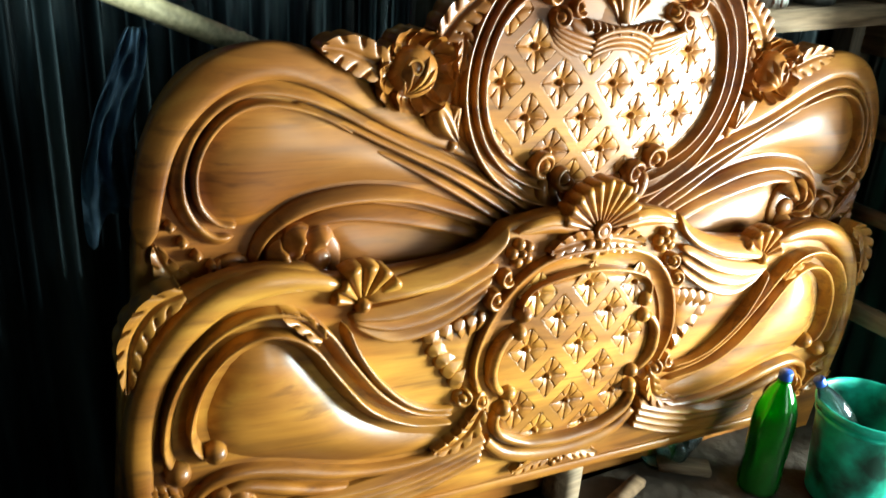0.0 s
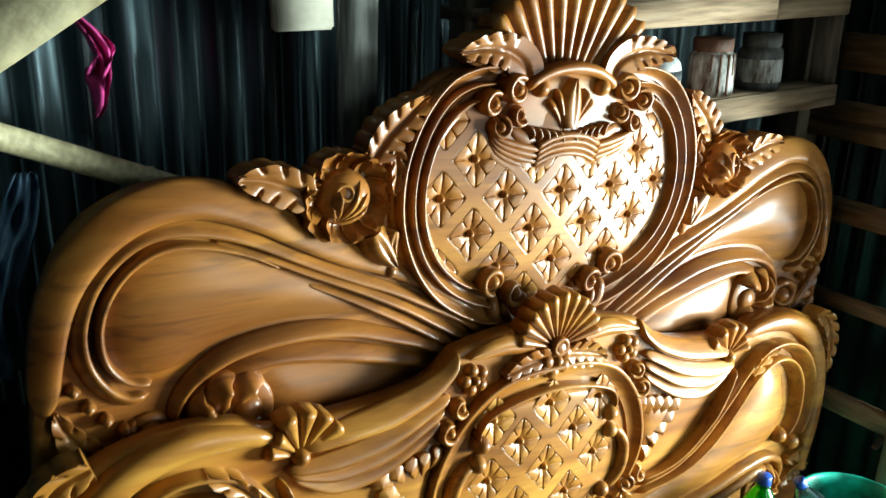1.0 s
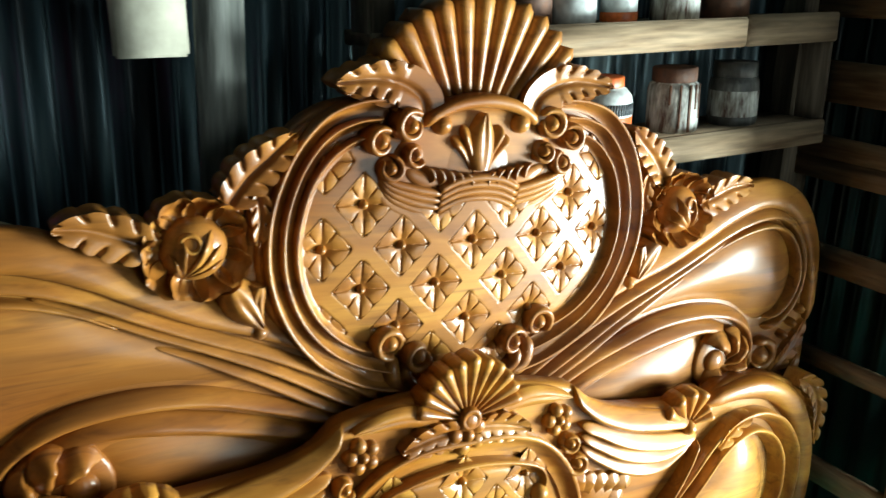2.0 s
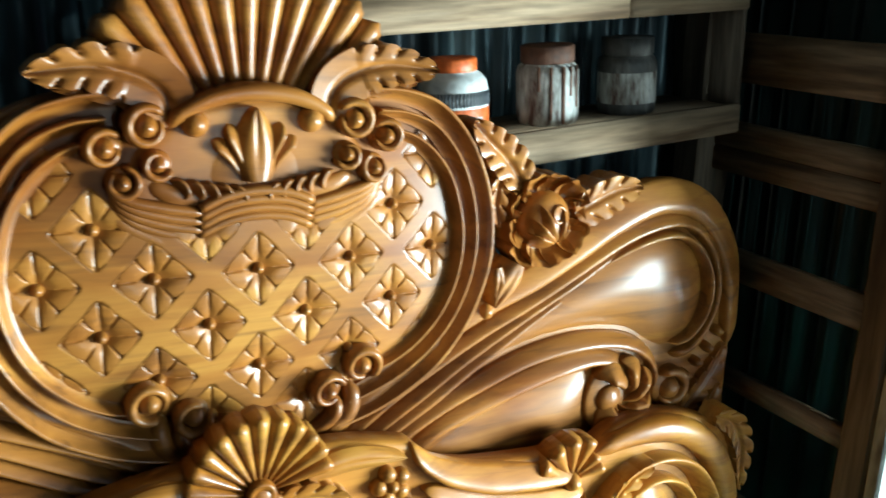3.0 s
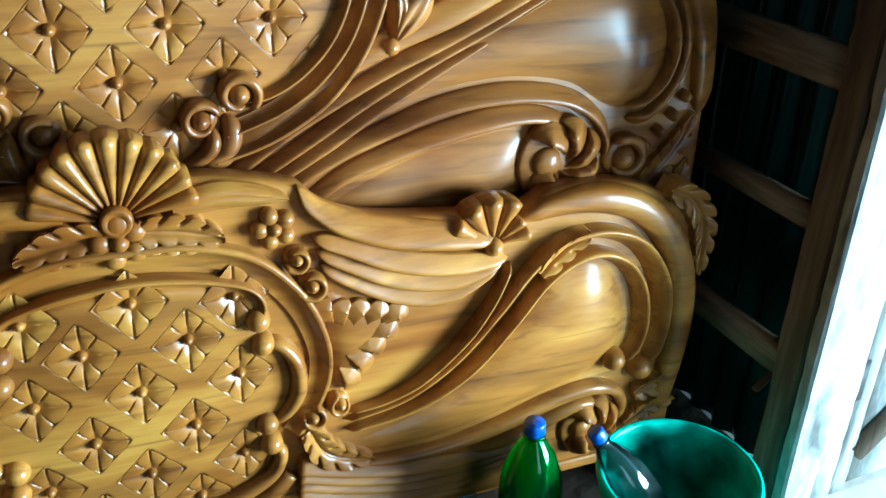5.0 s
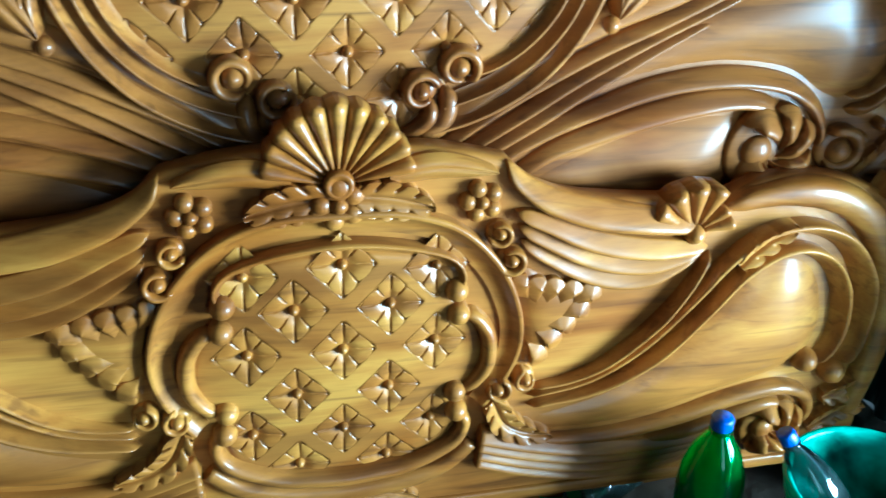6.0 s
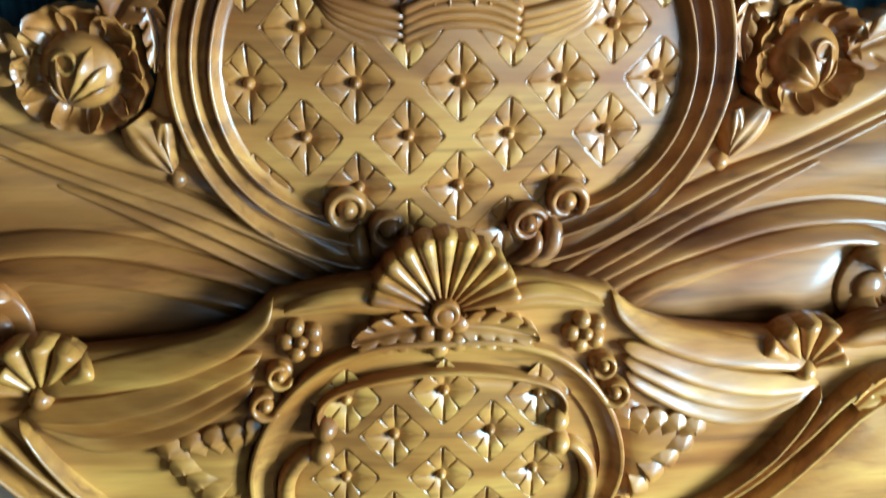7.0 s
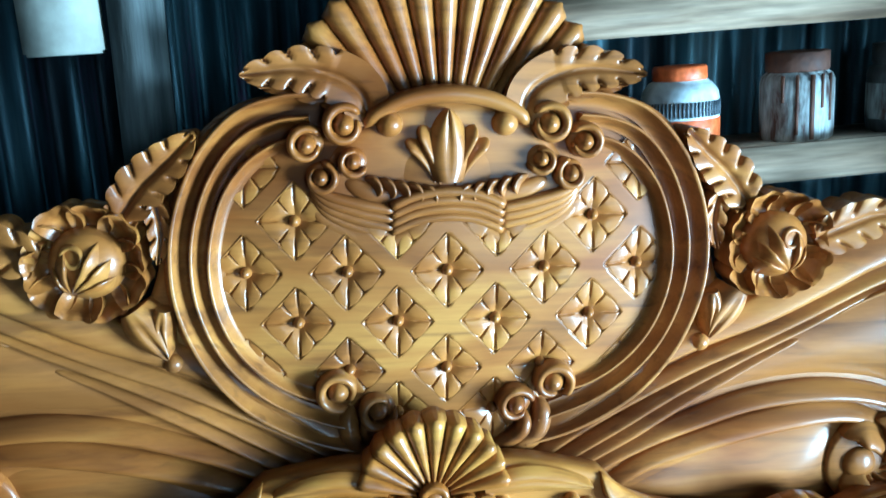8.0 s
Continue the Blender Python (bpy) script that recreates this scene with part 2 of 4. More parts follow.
def moulded(points, half, high, lean=1, base=0.0, n=0, skirt=0.012):
    """A moulding with a crisp crest on one side and a hollow slope on the other; lean: the side of its crest."""
    length = float(np.hypot(*np.diff(np.array(points, float), axis=0).T).sum())
    n = n or int(min(120, max(20, length / 0.007)))
    p = spline(points, n)
    nor = normals(p)
    w = np.interp(np.linspace(0, 1, n), np.linspace(0, 1, len(half)), half)
    verts, faces = [], []
    for run in COVE:
        start, m = len(verts), len(run)
        for (x, z), (a, b), r in zip(p, nor, w):
            for o, up in run:
                rise = -skirt if up < 0 else up * high * (r / max(half)) ** 0.7
                verts.append((x + a * o * r * lean, -(base + rise), z + b * o * r * lean))
        for i in range(n - 1):
            for j in range(m - 1):
                k = start + i * m + j
                faces.append((k, k + m, k + m + 1, k + 1))
    for row in (0, n - 1):
        start, cap = len(verts), []
        for run in COVE:
            for o, up in run[:-1]:
                (x, z), (a, b), r = p[row], nor[row], w[row]
                rise = -skirt if up < 0 else up * high * (r / max(half)) ** 0.7
                cap.append(len(verts))
                verts.append((x + a * o * r * lean, -(base + rise), z + b * o * r * lean))
        faces.append(tuple(cap))
    return verts, faces


def ball(x, z, r, base=0.0, high=None, lon=16, lat=6):
    high = r if high is None else high
    verts, faces = [], []
    for i in range(lat + 1):
        a = math.pi / 2 * i / lat
        for j in range(lon):
            b = 2 * math.pi * j / lon
            verts.append((x + r * math.cos(a) * math.cos(b), -(base + high * math.sin(a)), z + r * math.cos(a) * math.sin(b)))
    for i in range(lat):
        for j in range(lon):
            k = (j + 1) % lon
            faces.append((i * lon + j, i * lon + k, (i + 1) * lon + k, (i + 1) * lon + j))
    under = [(v[0], -(base - 0.012), v[2]) for v in verts[:lon]]
    n = len(verts)
    faces += [(n + j, n + (j + 1) % lon, (j + 1) % lon, j) for j in range(lon)]
    return verts + under, faces


def spiral(x, z, r, turns, start, hand, inner=0.38, n=14):
    out = []
    for i in range(n):
        f = i / (n - 1)
        a, q = math.radians(start) + hand * f * turns * 2 * math.pi, r * (1 - (1 - inner) * f)
        out.append((x + q * math.cos(a), z + q * math.sin(a)))
    return out


WOOD = {}


def wood_of(parent):
    """The wood of the board that a part belongs to."""
    return WOOD.get(parent.name, TEAK)


def volute(parent, x, z, r, start=90, hand=1, turns=1.3, base=0.0, high=0.02):
    """A scroll rolled round a bead, on a low round ground."""
    band = sweep(spiral(x, z, r * 0.80, turns * 0.78, start, hand, 0.66), (r * 0.16, r * 0.23, r * 0.21, r * 0.12), high, base, n=52, power=0.4)
    curl = part("scroll", joined(band, ball(x, z, r * 0.8, base, high * 0.35, 20, 4)), wood_of(parent), parent)
    part("bead", ball(x, z, r * 0.50, base, high * 1.05, 20, 7), wood_of(parent), curl)
    return curl


def inside_distance(points, outline):
    """How far points lie within a closed outline; minus: outside."""
    best = np.full(len(points), 9.0)
    odd = np.zeros(len(points), bool)
    for a, b in zip(outline, np.roll(outline, -1, 0)):
        d = b - a
        f = np.clip(((points - a) @ d) / max(d @ d, 1e-12), 0, 1)
        best = np.minimum(best, np.hypot(*(points - a - f[:, None] * d).T))
        cross = (a[1] > points[:, 1]) != (b[1] > points[:, 1])
        odd ^= cross & (points[:, 0] < a[0] + (points[:, 1] - a[1]) * d[0] / (d[1] if abs(d[1]) > 1e-12 else 1e-12))
    return np.where(odd, best, -best)


def dome(points, high, fall, base=0.0, step=0.005, shape=None):
    """A swelling surface within an outline, that sinks into its ground at the rim."""
    line = spline(points, 160, True)
    lo, hi = line.min(0) - step, line.max(0) + step
    nx, nz = (np.ceil((hi - lo) / step).astype(int) + 1)
    gx, gz = np.meshgrid(lo[0] + step * np.arange(nx), lo[1] + step * np.arange(nz))
    flat = np.stack([gx.ravel(), gz.ravel()], 1)
    d = inside_distance(flat, line)
    h = base - 0.003 + high * (1 - np.exp(-np.maximum(d, -step * 1.5) / fall))
    if shape is None:
        grid, inside = h.reshape(nz, nx), d.reshape(nz, nx) > 0.004
        for _ in range(int(fall / step * 2.5)):
            soft = sum(np.roll(grid, (a, b), (0, 1)) for a, b in ((0, 1), (0, -1), (1, 0), (-1, 0))) / 4
            grid = np.where(inside, soft, grid)
        h = grid.ravel()
    if shape is not None:
        h = h + shape(flat[:, 0], flat[:, 1])
    keep = d.reshape(nz, nx) > -step * 1.5
    cell = keep[:-1, :-1] & keep[1:, :-1] & keep[:-1, 1:] & keep[1:, 1:]
    ids, faces = {}, []
    for j, i in zip(*np.nonzero(cell)):
        face = []
        for q in (j * nx + i, j * nx + i + 1, (j + 1) * nx + i + 1, (j + 1) * nx + i):
            face.append(ids.setdefault(int(q), len(ids)))
        faces.append(tuple(face))
    order = list(ids)
    return [(flat[q, 0], -h[q], flat[q, 1]) for q in order], faces


def leaf(points, wide, high, lobes=4, base=0.0, back=0.014, n=0, m=16, deep=0.22, curl=0.0, plain=0.0):
    """A carved leaf: a creased blade with crisp edges, cut into rounded lobes that lean to its tip."""
    n = n or max(40, 14 * lobes)
    p = spline(points, n)
    nor = normals(p)
    verts, faces = [], []
    for i in range(n):
        s = i / (n - 1)
        env = (math.sin(math.pi * min(1, 0.14 + 0.86 * s)) ** 0.55 + 0.06) * (1 - 0.2 * s)
        for j in range(m + 1):
            t = -1 + 2 * j / m
            out = abs(t)
            lob, cut, swell = 1.0, 0.0, 0.0
            if lobes and s > plain:
                u = (lobes * (s - plain) / (1 - plain) - 0.75 * out * (1 - 0.5 * s) + 0.5) % 1.0
                lob = 1 - deep * (1 - math.sin(math.pi * u) ** 0.55)
                cut = math.exp(-((min(u, 1 - u) / 0.06) ** 2)) * min(1, max(0, (out - 0.45) / 0.25))
                swell = math.sin(math.pi * u) * min(1, out * 1.4)
            w = wide * env * t * (1 + (lob - 1) * min(1, max(0, (out - 0.3) / 0.5)))
            up = high * (0.62 + 0.20 * out + 0.13 * swell - 0.30 * math.exp(-((t / 0.12) ** 2)) - 0.62 * cut)
            if not lobes:
                up = high * (1 - 0.75 * out**2.6) - high * 0.3 * math.exp(-((t / 0.12) ** 2)) * s
            up += curl * s * s
            verts.append((p[i, 0] + nor[i, 0] * w, -(base + up), p[i, 1] + nor[i, 1] * w))
    k = m + 1
    for i in range(n - 1):
        for j in range(m):
            faces.append((i * k + j, (i + 1) * k + j, (i + 1) * k + j + 1, i * k + j + 1))
    rim = [i * k for i in range(n)] + [(n - 1) * k + j for j in range(1, k)] + [i * k + m for i in range(n - 2, -1, -1)] + list(range(m - 1, 0, -1))
    c = len(verts)
    verts += [verts[q] for q in rim]
    verts += [(verts[q][0], -(base - back), verts[q][2]) for q in rim]
    e = c + len(rim)
    faces += [(c + a, e + a, e + (a + 1) % len(rim), c + (a + 1) % len(rim)) for a in range(len(rim))]
    faces.append(tuple(range(e, e + len(rim))))
    return verts, faces


def board(points, thick, soft=0.012, n=420):
    """A flat board with a rounded front edge."""
    line = spline(points, n, True)
    area = 0.5 * float((line[:, 0] * np.roll(line[:, 1], -1) - np.roll(line[:, 0], -1) * line[:, 1]).sum())
    inward = normals(line, True) * (1 if area > 0 else -1)
    verts, faces = [], []
    levels = [(0.004, -thick), (0, -thick + 0.004), (0, -soft)] + [(soft * (1 - math.cos(a)), -soft * (1 - math.sin(a))) for a in (0.5, 1.0, math.pi / 2)]
    for off, w in levels:
        verts += [(x, -w, z) for x, z in line + inward * off]
    for i in range(len(levels) - 1):
        for j in range(n):
            k = (j + 1) % n
            faces.append((i * n + j, i * n + k, (i + 1) * n + k, (i + 1) * n + j))
    faces += [tuple(range(n))[::-1], tuple(range((len(levels) - 1) * n, len(levels) * n))]
    return verts, faces


def rib(x, z, angle, r0, r1, spread_deg, high, base=0.0, back=0.03, n=18, sec=8):
    """One flute of a shell: it widens from its foot to a rounded tip."""
    a = math.radians(angle)
    ux, uz = -math.sin(a), math.cos(a)
    verts, faces = [], []
    m = sec + 3
    for i in range(n):
        f = i / (n - 1)
        r = r0 + (r1 - r0) * f
        w = r * math.tan(math.radians(spread_deg) / 2) * math.sqrt(max(1 - max(0, (f - 0.92) / 0.08) ** 2, 0.03))
        h = high * (0.35 + 0.65 * f) * (1 - 0.25 * max(0, (f - 0.8) / 0.2) ** 2)
        ring = [(-w, -back)] + [(-math.cos(math.pi * j / sec) * w, (h + 0.012) * math.sin(math.pi * j / sec) ** 0.85 - 0.014) for j in range(sec + 1)] + [(w, -back)]
        verts += [(x + ux * r + uz * o, -(base + up), z + uz * r - ux * o) for o, up in ring]
    for i in range(n - 1):
        for j in range(m):
            faces.append((i * m + j, i * m + (j + 1) % m, (i + 1) * m + (j + 1) % m, (i + 1) * m + j))
    faces += [tuple(range(m))[::-1], tuple(range((n - 1) * m, n * m))]
    return verts, faces


def shell(parent, x, z, first, last, count, r0, reach, high, base, label, back=0.03):
    heart = part("shell", ball(x, z, r0 * 0.9, base, high * 0.9), wood_of(parent), parent, label)
    step = (last - first) / (count - 1)
    for i in range(count):
        a = first + i * step
        part("rib", rib(x, z, a, r0, reach(a), abs(step) * 1.12, high, base, back), wood_of(parent), heart)
    return heart


def flower_mesh(a, b, mat):
    """A blossom carved flush into a diamond: hollowed petals parted by thin slits."""
    steps = (0.1, 0.17, 0.24, 0.32, 0.40, 0.48, 0.56, 0.63, 0.69, 0.75, 0.80, 0.845, 0.88, 0.91, 0.94, 0.965, 0.985, 1.0)
    slits = (0, 52.5, 90, 127.5, 180, 232.5, 270, 307.5, 360)
    around = 144
    verts, faces = [(0, 0.0105, 0)], []
    for f in steps:
        for j in range(around):
            deg = 360 * j / around
            t = math.radians(deg)
            c, s = math.cos(t), math.sin(t)
            edge = 1 / (abs(c) / a + abs(s) / b)
            k = max(i for i in range(8) if slits[i] <= deg)
            u = (deg - slits[k]) / (slits[k + 1] - slits[k])
            reach = 0.87 + 0.10 * math.sin(math.pi * u) ** 0.6
            pit = min(1, max(0, (f - reach) / 0.04)) * min(1, max(0, (0.985 - f) / 0.02))
            off = min(abs(deg - q) for q in slits) * edge * f * 17.45
            seam = math.exp(-((off / 0.85) ** 2)) * min(1, max(0, (f - 0.42) / 0.12)) * min(1, max(0, (0.97 - f) / 0.05))
            fold = math.sin(math.pi * u) * 0.0008 * min(1, max(0, (f - 0.25) / 0.3)) * (f < 0.97)
            w = 0.0004 - 0.0092 * math.exp(-((f / 0.42) ** 2)) - 0.0020 * pit - 0.0050 * seam + fold - 0.0006 * (f < 0.97)
            verts.append((c * edge * f, -w, s * edge * f))
    for j in range(around):
        k = (j + 1) % around
        faces.append((0, 1 + j, 1 + k))
        for i in range(len(steps) - 1):
            faces.append((1 + i * around + j, 1 + (i + 1) * around + j, 1 + (i + 1) * around + k, 1 + i * around + k))
    me = bpy.data.meshes.new("carved_flower")
    verts, faces = joined((verts, faces), ball(0, 0, 0.0078, -0.007, 0.0115, 12, 5))
    me.from_pydata(verts, [], faces)
    me.materials.append(mat)
    me.polygons.foreach_set("use_smooth", [True] * len(faces))
    return me


def lattice(parent, outline, spots, a, b, swell, rx, rz, label, wood, cut):
    """A gently swelling panel with sunken diamonds, and a blossom in each."""
    def lift(x, z):
        return swell * np.maximum(0, 1 - (x / rx) ** 2 - (z / rz) ** 2)

    def sunk(x, z):
        h = lift(x, z)
        for u, v in spots:
            h = np.where(np.abs(x - u) / a + np.abs(z - v) / b < 0.93, h - 0.013, h)
        return h

    panel = part("lattice_panel", dome(outline, 0.006, 0.004, 0.0, 0.003, sunk), wood, parent, label)
    me = flower_mesh(a, b, cut)
    for u, v in spots:
        ob = new("carved_flower", me)
        ob.parent = panel
        ob.location = (u, -float(lift(np.array(u), np.array(v))) - 0.003, v)
        nx, nz = 2 * swell * u / rx**2, 2 * swell * v / rz**2
        ob.rotation_euler = (-nz, 0, nx)
    return panel


def petal_mesh(r):
    """A cupped rose petal with a turned-up, slightly ruffled lip."""
    verts, faces = [], []
    n, m = 14, 14
    for i in range(n + 1):
        s = i / n
        for j in range(m + 1):
            t = -1 + 2 * j / m
            w = r * (0.13 + 0.19 * math.sin(math.pi * min(0.62, 0.10 + 0.60 * s)))
            rad = r * (0.44 + 0.56 * s) - r * 0.15 * s * abs(t) ** 3.5 - r * 0.035 * s * (1 - t * t) ** 5
            up = 0.010 + 0.006 * s + 0.020 * s * s * s + 0.009 * abs(t) ** 2.2 * s - 0.010 * math.sin(math.pi * s) * (1 - t * t) - 0.012 * max(0, s - 0.88) / 0.12 * 0.6 + 0.002 * math.sin(7 * t) * s
            verts.append((w * t, -up, rad))
    k = m + 1
    for i in range(n):
        for j in range(m):
            faces.append((i * k + j, i * k + j + 1, (i + 1) * k + j + 1, (i + 1) * k + j))
    rim = [i * k for i in range(n + 1)] + [n * k + j for j in range(1, k)] + [i * k + m for i in range(n - 1, -1, -1)] + list(range(m - 1, 0, -1))
    c = len(verts)
    verts += [verts[q] for q in rim]
    verts += [(verts[q][0], 0.02, verts[q][2]) for q in rim]
    e = c + len(rim)
    faces += [(c + q, e + q, e + (q + 1) % len(rim), c + (q + 1) % len(rim)) for q in range(len(rim))]
    faces.append(tuple(range(e, e + len(rim))))
    me = bpy.data.meshes.new("petal")
    me.from_pydata(verts, [], faces)
    me.materials.append(TEAK_CUT)
    me.polygons.foreach_set("use_smooth", [len(f) < 7 for f in faces])
    return me


PETAL = petal_mesh(0.082)


def rose(parent, x, z, side):
    heart = part("rose", ball(x, z, 0.047, 0.010, 0.034, 28, 9), TEAK_CUT, parent, "carved rose with a furled bud")

    def on_bud(geometry):
        verts = []
        for px, y, pz in geometry[0]:
            d = min(1, math.hypot(px - x, pz - z) / 0.047)
            verts.append((px, y - 0.007 - 0.034 * math.sqrt(1 - d * d), pz))
        return verts, geometry[1]

    tip = (-0.018, -0.040)
    for top in ((0.040, -0.014), (0.036, 0.010), (0.022, 0.032), (-0.022, 0.026), (-0.039, 0.002)):
        mid = ((top[0] + tip[0]) / 2 + 0.006 * (1 if top[0] > 0 else -1), (top[1] + tip[1]) / 2 - 0.004)
        part("furl", on_bud(sweep([(x - side * px, z + pz) for px, pz in (top, mid, tip)], (0.003, 0.0100, 0.0085, 0.002), 0.0125, n=24, sec=8, tilt=-0.9 * side * (1 if top[0] > 0 else -1), power=0.35)), TEAK_CUT, heart)
    part("furl", on_bud(sweep([(x + side * (0.010 + (0.015 - 0.0002 * q) * math.cos(0.2 * q)), z + 0.012 + (0.015 - 0.0002 * q) * math.sin(0.2 * q)) for q in range(34)], (0.0035, 0.0035), 0.008, n=34, sec=6)), TEAK_CUT, heart)
    for k in range(10):
        ob = new("petal", PETAL)
        ob.parent = heart
        ob.location = (x, -0.005 * (k % 2), z)
        ob.rotation_euler = (0, radians(36 * k + 11), 0)
        ob.scale = (1, 1, 0.93 + 0.05 * math.sin(k * 2.3))
    return heart


def cup(x, z, r, base, high):
    """A small hollowed petal."""
    prof = ((0.0, 0.66), (0.3, 0.70), (0.6, 0.84), (0.8, 1.0), (0.93, 0.86), (1.0, 0.3), (1.0, -0.9))
    verts, faces, n = [], [], 14
    for f, h in prof[1:]:
        verts += [(x + r * f * math.cos(2 * math.pi * j / n), -(base + high * h), z + r * f * math.sin(2 * math.pi * j / n)) for j in range(n)]
    for i in range(len(prof) - 2):
        faces += [(i * n + j, i * n + (j + 1) % n, (i + 1) * n + (j + 1) % n, (i + 1) * n + j) for j in range(n)]
    verts.append((x, -(base + high * 0.66), z))
    faces += [(j, (j + 1) % n, len(verts) - 1) for j in range(n)]
    return verts, faces


def fronds(parent, edge, heart, count, size):
    """Flat overlapping lobes along a leaf's edge, each cut in under the next."""
    for x, z in spline(edge, count):
        dx, dz = heart[0] - x, heart[1] - z
        q = size / max(math.hypot(dx, dz), 1e-6)
        turn = 1 if (heart[0] - edge[0][0]) * (edge[-1][1] - edge[0][1]) - (heart[1] - edge[0][1]) * (edge[-1][0] - edge[0][0]) > 0 else -1
        inner = (x + dx * q, z + dz * q)
        bend = (x + dx * q * 0.4 + turn * dz * q * 0.3, z + dz * q * 0.4 - turn * dx * q * 0.3)
        part("lobe", sweep([inner, bend, (x, z)], (0.004, 0.012, 0.016, 0.0135), 0.009, 0.010, n=20, sec=9, tilt=0.85 * turn, power=0.34), wood_of(parent), parent)


def posy(parent, x, z, r, petals, base=0.008):
    heart = part("blossom", ball(x, z, r * 0.36, base, 0.016), wood_of(parent), parent)
    for k in range(petals):
        a = 2 * math.pi * (k + 0.5) / petals
        part("petal", ball(x + r * 0.66 * math.cos(a), z + r * 0.66 * math.sin(a), r * 0.42, base, 0.012, 14, 5), wood_of(parent), heart)
    return heart


def whirl(parent, x, z, r, side, count=5, base=0.0):
    """Crescents that whirl round a bead, within a round hollow."""
    eye = part("bead", joined(ball(x, z, r * 1.02, base, 0.007, 28, 4), ball(x - side * r * 0.34, z + r * 0.04, r * 0.36, base + 0.006, 0.015, 22, 7)), wood_of(parent), parent)
    for k in range(count):
        a = 140 - k * 235 / (count - 1)
        arc = []
        for turn, far in ((0, 1.0), (-16, 0.92), (-34, 0.72), (-60, 0.44), (-92, 0.20)):
            t = radians(a + turn)
            arc.append((x + side * r * far * math.cos(t), z + r * far * math.sin(t)))
        part("claw", sweep(arc, (0.12 * r, 0.27 * r, 0.24 * r, 0.06 * r), 0.028, base + 0.006, n=28, tilt=0.8 * side, power=0.36), wood_of(parent), eye)


# ---- the headboard ----
headboard = new("headboard")
headboard.matrix_world = pose(1.131, 1.378, 1.060, 0, 2.1, 0) @ Matrix.Diagonal((1.032, 1.032, 1.032, 1)) @ Matrix.Translation((0, 0, -1.02))
OFFSET["headboard"] = 1.02
tagged(headboard, "tall carved teak headboard, glossy brown lacquer, standing upright", "headboard")
HALF = [(0, -1.02), (0.5, -1.02), (0.91, -1.02), (0.93, -1.0), (0.934, -0.7), (0.932, -0.43), (0.927, -0.275), (0.915, -0.158), (0.894, -0.065), (0.852, 0.004), (0.795, 0.043),
        (0.735, 0.06), (0.68, 0.06), (0.61, 0.033), (0.53, -0.005), (0.455, -0.054), (0.405, -0.06), (0.374, 0.0), (0.366, 0.06), (0.345, 0.125), (0.315, 0.174), (0.275, 0.208), (0.22, 0.226), (0.12, 0.236)]
part("panel", board(HALF + [(0, 0.238)] + flip(HALF[:0:-1], -1), 0.04), TEAK, headboard)
for side in (1, -1):
    F = lambda pts: flip([(x - 0.007 * min(1, max(0, (x - 0.2) / 0.15)) - 0.02 * min(1, max(0, (x - 0.55) / 0.32)), z) for x, z in pts], side)  # noqa: E731
    part("moulding", sweep(F([(0.10, -0.268), (0.18, -0.212), (0.26, -0.16), (0.36, -0.112), (0.45, -0.076), (0.53, -0.034), (0.60, 0.004), (0.68, 0.033), (0.75, 0.036), (0.82, 0.012), (0.875, -0.036), (0.912, -0.1), (0.93, -0.18), (0.94, -0.27)]),
                           (0.012, 0.014, 0.018, 0.024, 0.03, 0.03, 0.026, 0.02), 0.026, tilt=0.55 * side, power=0.45), TEAK, headboard)
    part("moulding", sweep(F([(0.12, -0.286), (0.2, -0.232), (0.29, -0.184), (0.36, -0.15), (0.435, -0.118), (0.512, -0.082), (0.613, -0.033), (0.685, -0.01), (0.758, -0.004), (0.815, -0.024), (0.862, -0.07), (0.885, -0.13), (0.884, -0.185), (0.862, -0.232), (0.825, -0.262), (0.785, -0.262)]),
                           (0.008, 0.009, 0.010, 0.011, 0.013, 0.014, 0.013, 0.010), 0.027, tilt=0.55 * side, power=0.45), TEAK, headboard)
    part("moulding", sweep(F([(0.14, -0.30), (0.237, -0.242), (0.325, -0.19), (0.416, -0.143), (0.513, -0.099), (0.6, -0.06), (0.68, -0.03)]), (0.007, 0.009, 0.0095, 0.008, 0.004), 0.024, tilt=0.55 * side, power=0.45), TEAK, headboard)
    part("moulding", sweep(F([(0.15, -0.318), (0.25, -0.26), (0.34, -0.208), (0.43, -0.16), (0.52, -0.118)]), (0.007, 0.010, 0.009, 0.004), 0.020, tilt=0.55 * side, power=0.45), TEAK, headboard)
    part("wing_swell", dome(F([(0.20, -0.28), (0.29, -0.225), (0.38, -0.172), (0.474, -0.122), (0.573, -0.066), (0.635, -0.036), (0.702, -0.02), (0.763, -0.023), (0.815, -0.05), (0.85, -0.1), (0.862, -0.149), (0.852, -0.2), (0.82, -0.235), (0.777, -0.25), (0.73, -0.235), (0.671, -0.2), (0.6, -0.185), (0.523, -0.182), (0.441, -0.193), (0.364, -0.218), (0.28, -0.25)]), 0.03, 0.04), TEAK, headboard)
    part("moulding", sweep(F([(0.17, -0.335), (0.221, -0.297), (0.291, -0.262), (0.364, -0.235), (0.441, -0.21), (0.523, -0.199), (0.6, -0.202), (0.668, -0.217), (0.72, -0.248), (0.748, -0.288), (0.752, -0.325)]), (0.009, 0.011, 0.013, 0.015, 0.014, 0.008), 0.03, tilt=0.55 * side, power=0.45), TEAK, headboard)
